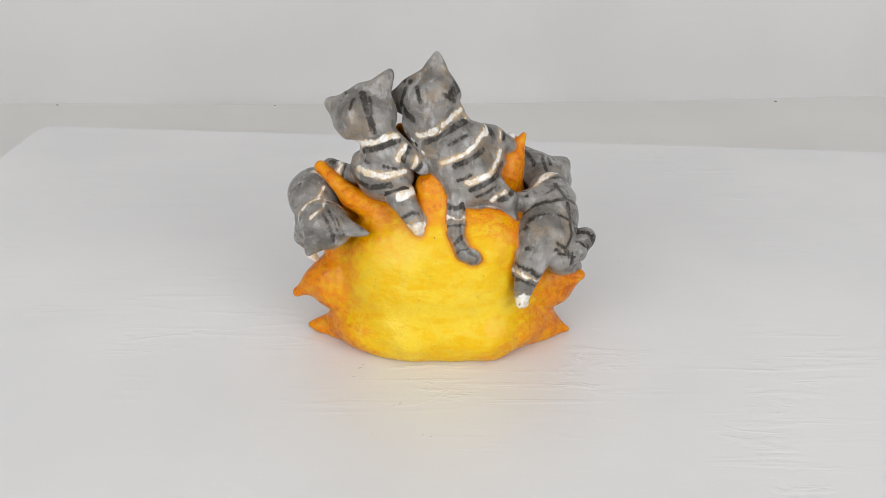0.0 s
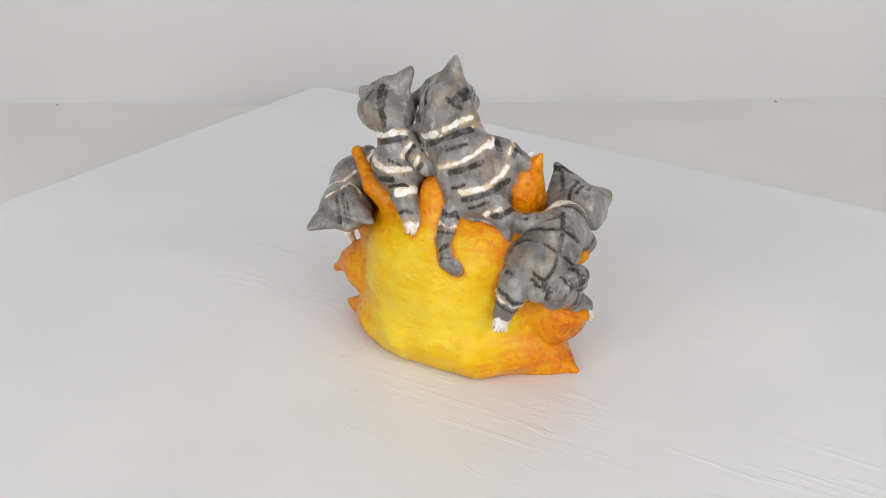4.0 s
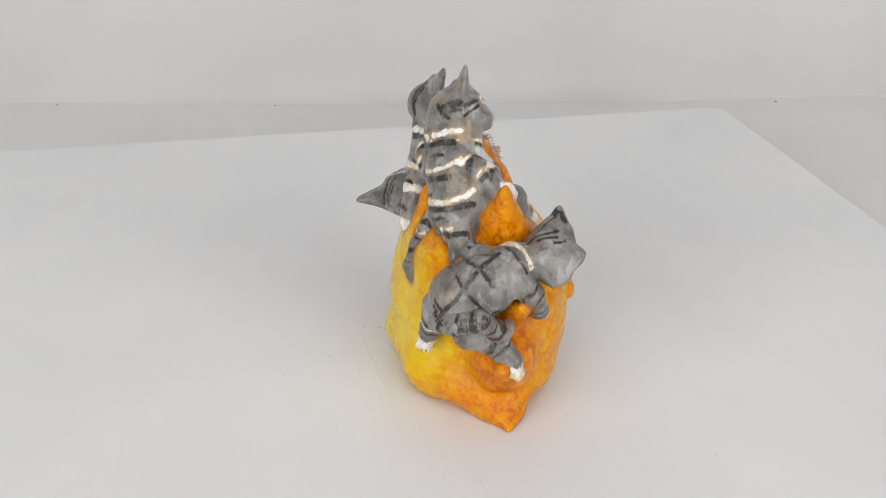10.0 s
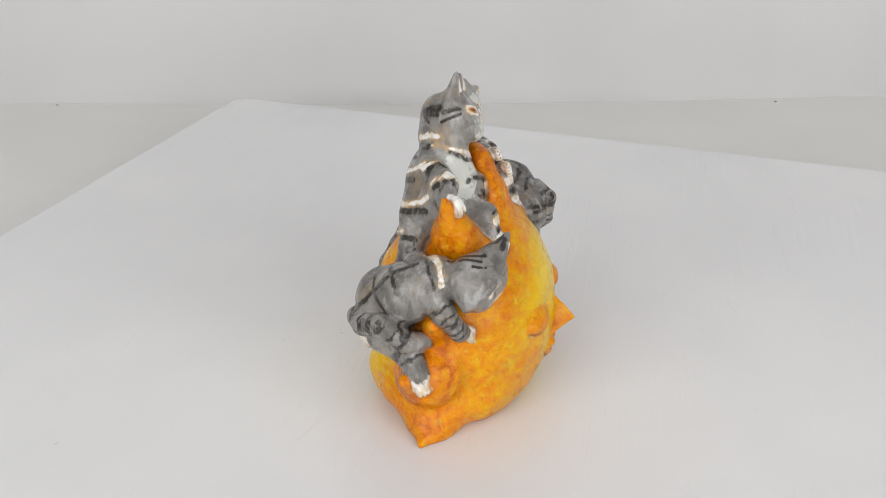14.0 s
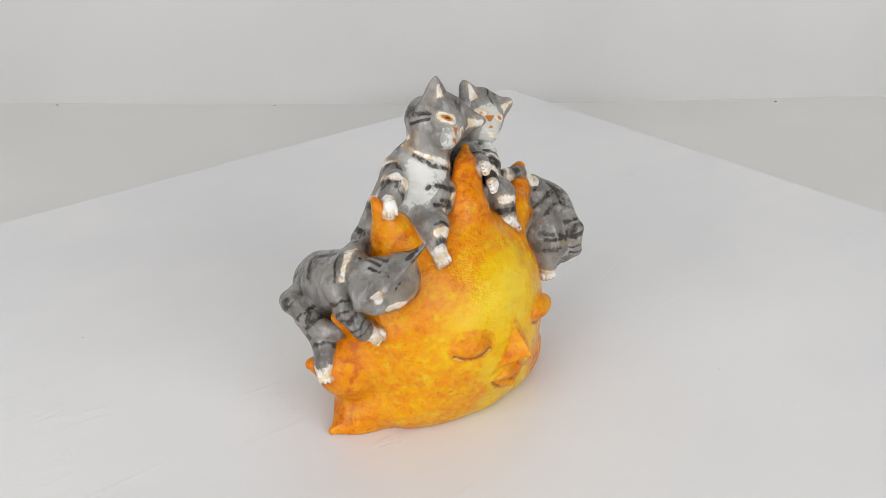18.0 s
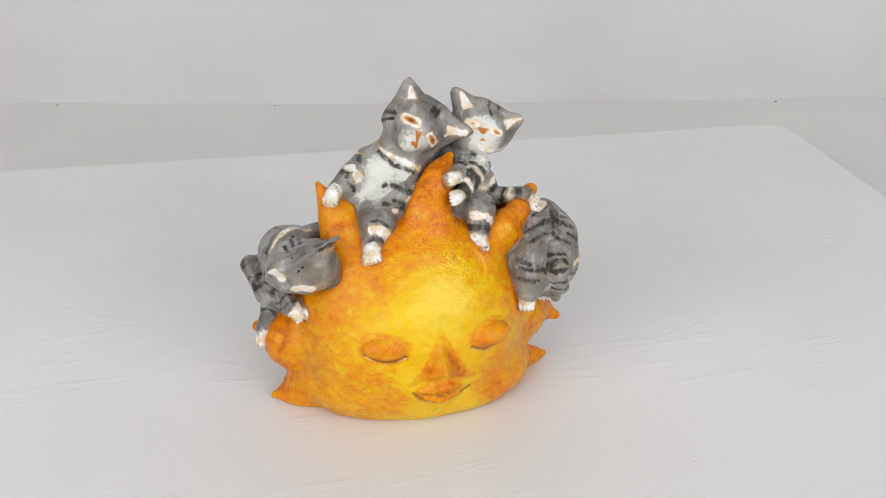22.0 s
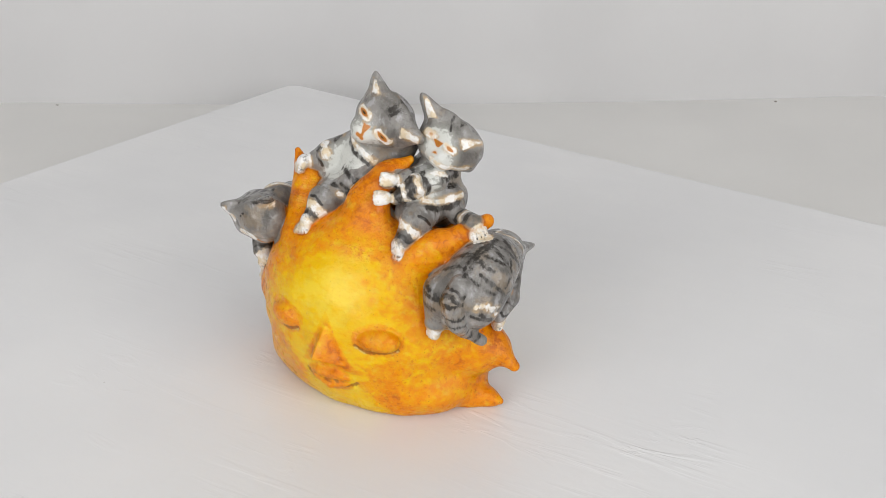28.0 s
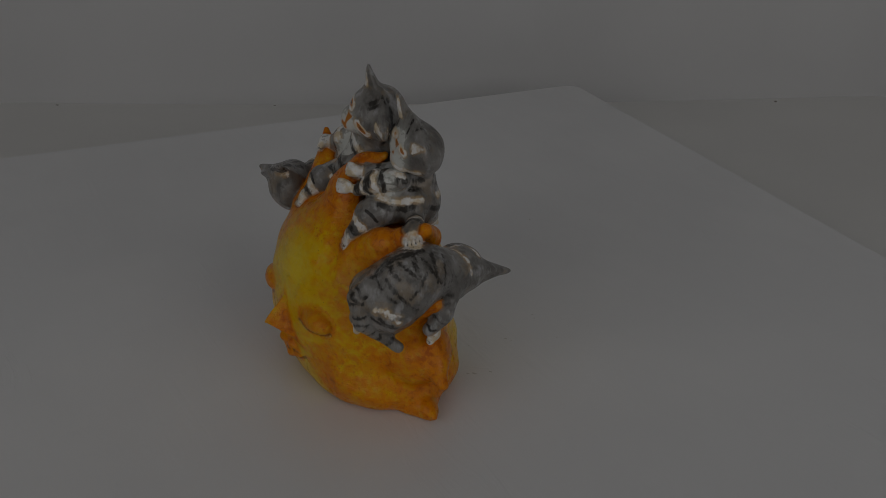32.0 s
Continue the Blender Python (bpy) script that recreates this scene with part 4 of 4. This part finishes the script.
def skin(f, low):
    """A quad mesh over the zero surface of f (surface nets)."""
    inside = f < 0
    n = [k - 1 for k in f.shape]
    count = sum(inside[i : n[0] + i, j : n[1] + j, k : n[2] + k].astype(np.int8) for i in (0, 1) for j in (0, 1) for k in (0, 1))
    cells = np.argwhere((count > 0) & (count < 8))
    corner = {c: f[tuple((cells + c).T)] for c in [(i, j, k) for i in (0, 1) for j in (0, 1) for k in (0, 1)]}
    total, hits = np.zeros((len(cells), 3)), np.zeros(len(cells))
    for c, a in corner.items():
        for ax in range(3):
            if c[ax] == 0:
                e = tuple(v + (i == ax) for i, v in enumerate(c))
                b = corner[e]
                m = (a < 0) != (b < 0)
                t = np.where(m, a / np.where(m, a - b, 1), 0)
                for i in range(3):
                    total[:, i] += np.where(m, c[i] + (t if i == ax else 0), 0)
                hits += m
    verts = low + STEP * (cells + total / hits[:, None])
    index = np.full(n, -1, np.int32)
    index[tuple(cells.T)] = np.arange(len(cells))
    faces = []
    for ax in range(3):
        u, v = [(1, 2), (2, 0), (0, 1)][ax]
        a = np.take(inside, range(n[ax]), axis=ax)
        b = np.take(inside, range(1, n[ax] + 1), axis=ax)
        p = np.argwhere(a != b)
        p = p[(p[:, u] > 0) & (p[:, v] > 0) & (p[:, u] < n[u]) & (p[:, v] < n[v])]
        du, dv = np.eye(3, dtype=int)[u], np.eye(3, dtype=int)[v]
        quad = np.stack([index[tuple((p - s).T)] for s in (du + dv, dv, 0 * du, du)], 1)
        flip = ~a[tuple(p.T)]
        quad[flip] = quad[flip][:, ::-1]
        faces.append(quad)
    return verts, np.concatenate(faces)


def bands(s, spec, wobble):
    out = np.full(s.shape, -9.0)
    for at, width in spec:
        out = np.maximum(out, width - np.abs(s + wobble - at))
    return out


def paint(v, normals):
    """The fields of colour on the skin: positive where a colour was laid, in millimetres from its edge."""
    x, y, z = v.T
    near = {g: np.full(len(v), 1e3) for g in GROUPS}
    out = {k: np.full(len(v), -9.0) for k in ("dark", "white", "rust", "black", "slit", "gilt", "pale")}
    wobble = 1.5 * lumps(x, y, z, 0.4) + 0.9 * lumps(y, z, x, 1.1)
    for g in GROUPS[1:]:
        for s in [s for s in SHAPES if s.group == g]:
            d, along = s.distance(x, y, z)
            m = d < near[g]
            near[g] = np.where(m, d, near[g])
            for k, spec in (("dark", s.dark), ("white", s.white)):
                out[k] = np.where(m & (d < 3), bands(along, spec, wobble), out[k])
    for s in [s for s in SHAPES if s.group == "sun" and not s.cut]:
        near["sun"] = np.minimum(near["sun"], s.distance(x, y, z)[0])
    cats = np.minimum.reduce([near[g] for g in GROUPS[1:]])
    owned = {g: np.nonzero(near[g] < 2.5)[0] for g in GROUPS}
    skin_points, skin_normals = v, normals
    for g, channel, a, b, w, flat, kind, end in STROKES:
        d = b - a
        reach = w + 9
        at = owned[g]
        at = at[np.all((skin_points[at] > np.minimum(a, b) - reach) & (skin_points[at] < np.maximum(a, b) + reach), axis=1)]
        v, normals = skin_points[at], skin_normals[at]
        along = ((v - a) @ d) / max(d @ d, 1e-9)
        h = np.clip(along, 0, 1) if kind == "line" else along
        r = v - a - h[:, None] * d
        rise = np.sum(r * normals, axis=1)
        dist = np.sqrt(np.maximum(np.sum(r * r, axis=1) - (rise * rise if flat else 0), 0))
        on = (rise < 5.0) & (rise > -7.0)
        field = w - dist
        if kind == "lens":
            field = np.where(np.abs(h - 0.5) < 0.6, w * (1 - (2 * h - 1) ** 2) - dist, -9)
        elif kind == "cone":
            size = np.linalg.norm(d)
            field = np.minimum(w + (end - w) * np.clip(h, 0, 1) - dist, np.minimum(h, 1 - h) * size + 0.3)
        out[channel][at] = np.where(on, np.maximum(out[channel][at], field), out[channel][at])
    v, normals = skin_points, skin_normals
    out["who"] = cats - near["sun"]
    # orange glaze on the rays, the lids, the nose, the cheeks and along the lower rim
    core = np.sqrt(((x - 9) / 50) ** 2 + ((z - 34) / 48) ** 2)
    glaze = np.clip((core - 0.82) * 3.2, -0.55, 1.2) + 0.1 * np.clip((z - 84) / 10, 0, 1)
    for c, r in (((40, 58, 20), 17), ((-22, 56, 20), 17)):
        d = np.linalg.norm(v - np.array(c), axis=1)
        glaze = np.maximum(glaze, np.clip((r - d) / 6, -1, 0.5))
    for s in [s for s in SHAPES if s.tint is not None]:
        d = s.distance(x, y, z)[0]
        tint = s.tint
        if s.planes:
            tint = 0.25 + 0.85 * np.clip((np.abs(x - 9) - 0.8) / 4, 0, 1)
        glaze = np.where(d < 2.5, np.maximum(glaze, tint * np.clip(1.4 - 0.55 * d, 0, 1)), glaze)
    brow = np.linalg.norm((v - np.array((9, 62, 64))) / np.array((1.35, 1.2, 0.8)), axis=1)
    back = np.clip((8 - y) / 10, 0, 1) * np.clip((1.05 - core) * 3, 0, 1)
    out["glaze"] = glaze - 0.7 * np.clip(1.3 - brow / 20, 0, 1) - 0.5 * back
    return out


def figurine():
    for build in (sun, cat_sitting_tall, cat_sitting_small, cat_draped_head_down, cat_draped_face_up):
        build()
    low, high = np.array((-80.0, -34.0, -6.0)), np.array((96.0, 88.0, 156.0))
    x, y, z = (np.arange(low[i], high[i], STEP) for i in range(3))
    fields = melted(x, y, z, low)
    f = fields["sun"]
    for g in GROUPS[1:]:
        f = smooth_min(f, fields[g], 0.9)
    f = -smooth_min(-f, (z - 0.0).reshape(1, 1, -1).astype(np.float32) + 0 * f, 1.5)
    v, q = skin(f, low)
    v[:, 2] = np.maximum(v[:, 2], 0.0)
    mesh = bpy.data.meshes.new("figurine")
    mesh.from_pydata((v / 1000).tolist(), [], q.tolist())
    mesh.polygons.foreach_set("use_smooth", np.ones(len(q), bool))
    normals = np.empty(len(v) * 3, np.float32)
    mesh.vertices.foreach_get("normal", normals)
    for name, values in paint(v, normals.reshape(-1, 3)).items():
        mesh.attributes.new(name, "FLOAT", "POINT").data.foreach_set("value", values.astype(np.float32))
    mesh.materials.append(MAT_CLAY)
    ob = new("cat_figurine", mesh)
    return tagged(ob, "hand-painted clay figurine of grey tabby cats on a golden sun", "figurine")


def crumb(x, y, r, long):
    bm = bmesh.new()
    bmesh.ops.create_icosphere(bm, subdivisions=2, radius=r)
    for v in bm.verts:
        v.co *= 1 + 0.3 * noise.noise(v.co * 900)
    bmesh.ops.transform(bm, matrix=Matrix.Diagonal((long, 1, 0.8, 1)), verts=bm.verts)
    ob = part("crumb", bm, MAT_SPECK)
    ob.location = (x, y, TABLE_Z + 0.75 * r)
    return tagged(ob, "tiny dark crumb on the white table by the wall", "crumb", "crumbs by the wall")


# ---- build ----
room()
back_wall()
table()
turntable()
crumb(0.3542, 0.5195, 0.0011, 1.3)
crumb(-0.140, 0.5205, 0.0006, 2.2)
crumb(-0.3535, 0.5275, 0.0006, 3.0)
BOARD = board()
FIGURINE = figurine()


def motions():
    rows = [(k / 4, pose(0, 0, 0, 0, 0, -turn(k / 4))) for k in range(129)]
    walk(BOARD, rows)
    walk(FIGURINE, rows)


motions()
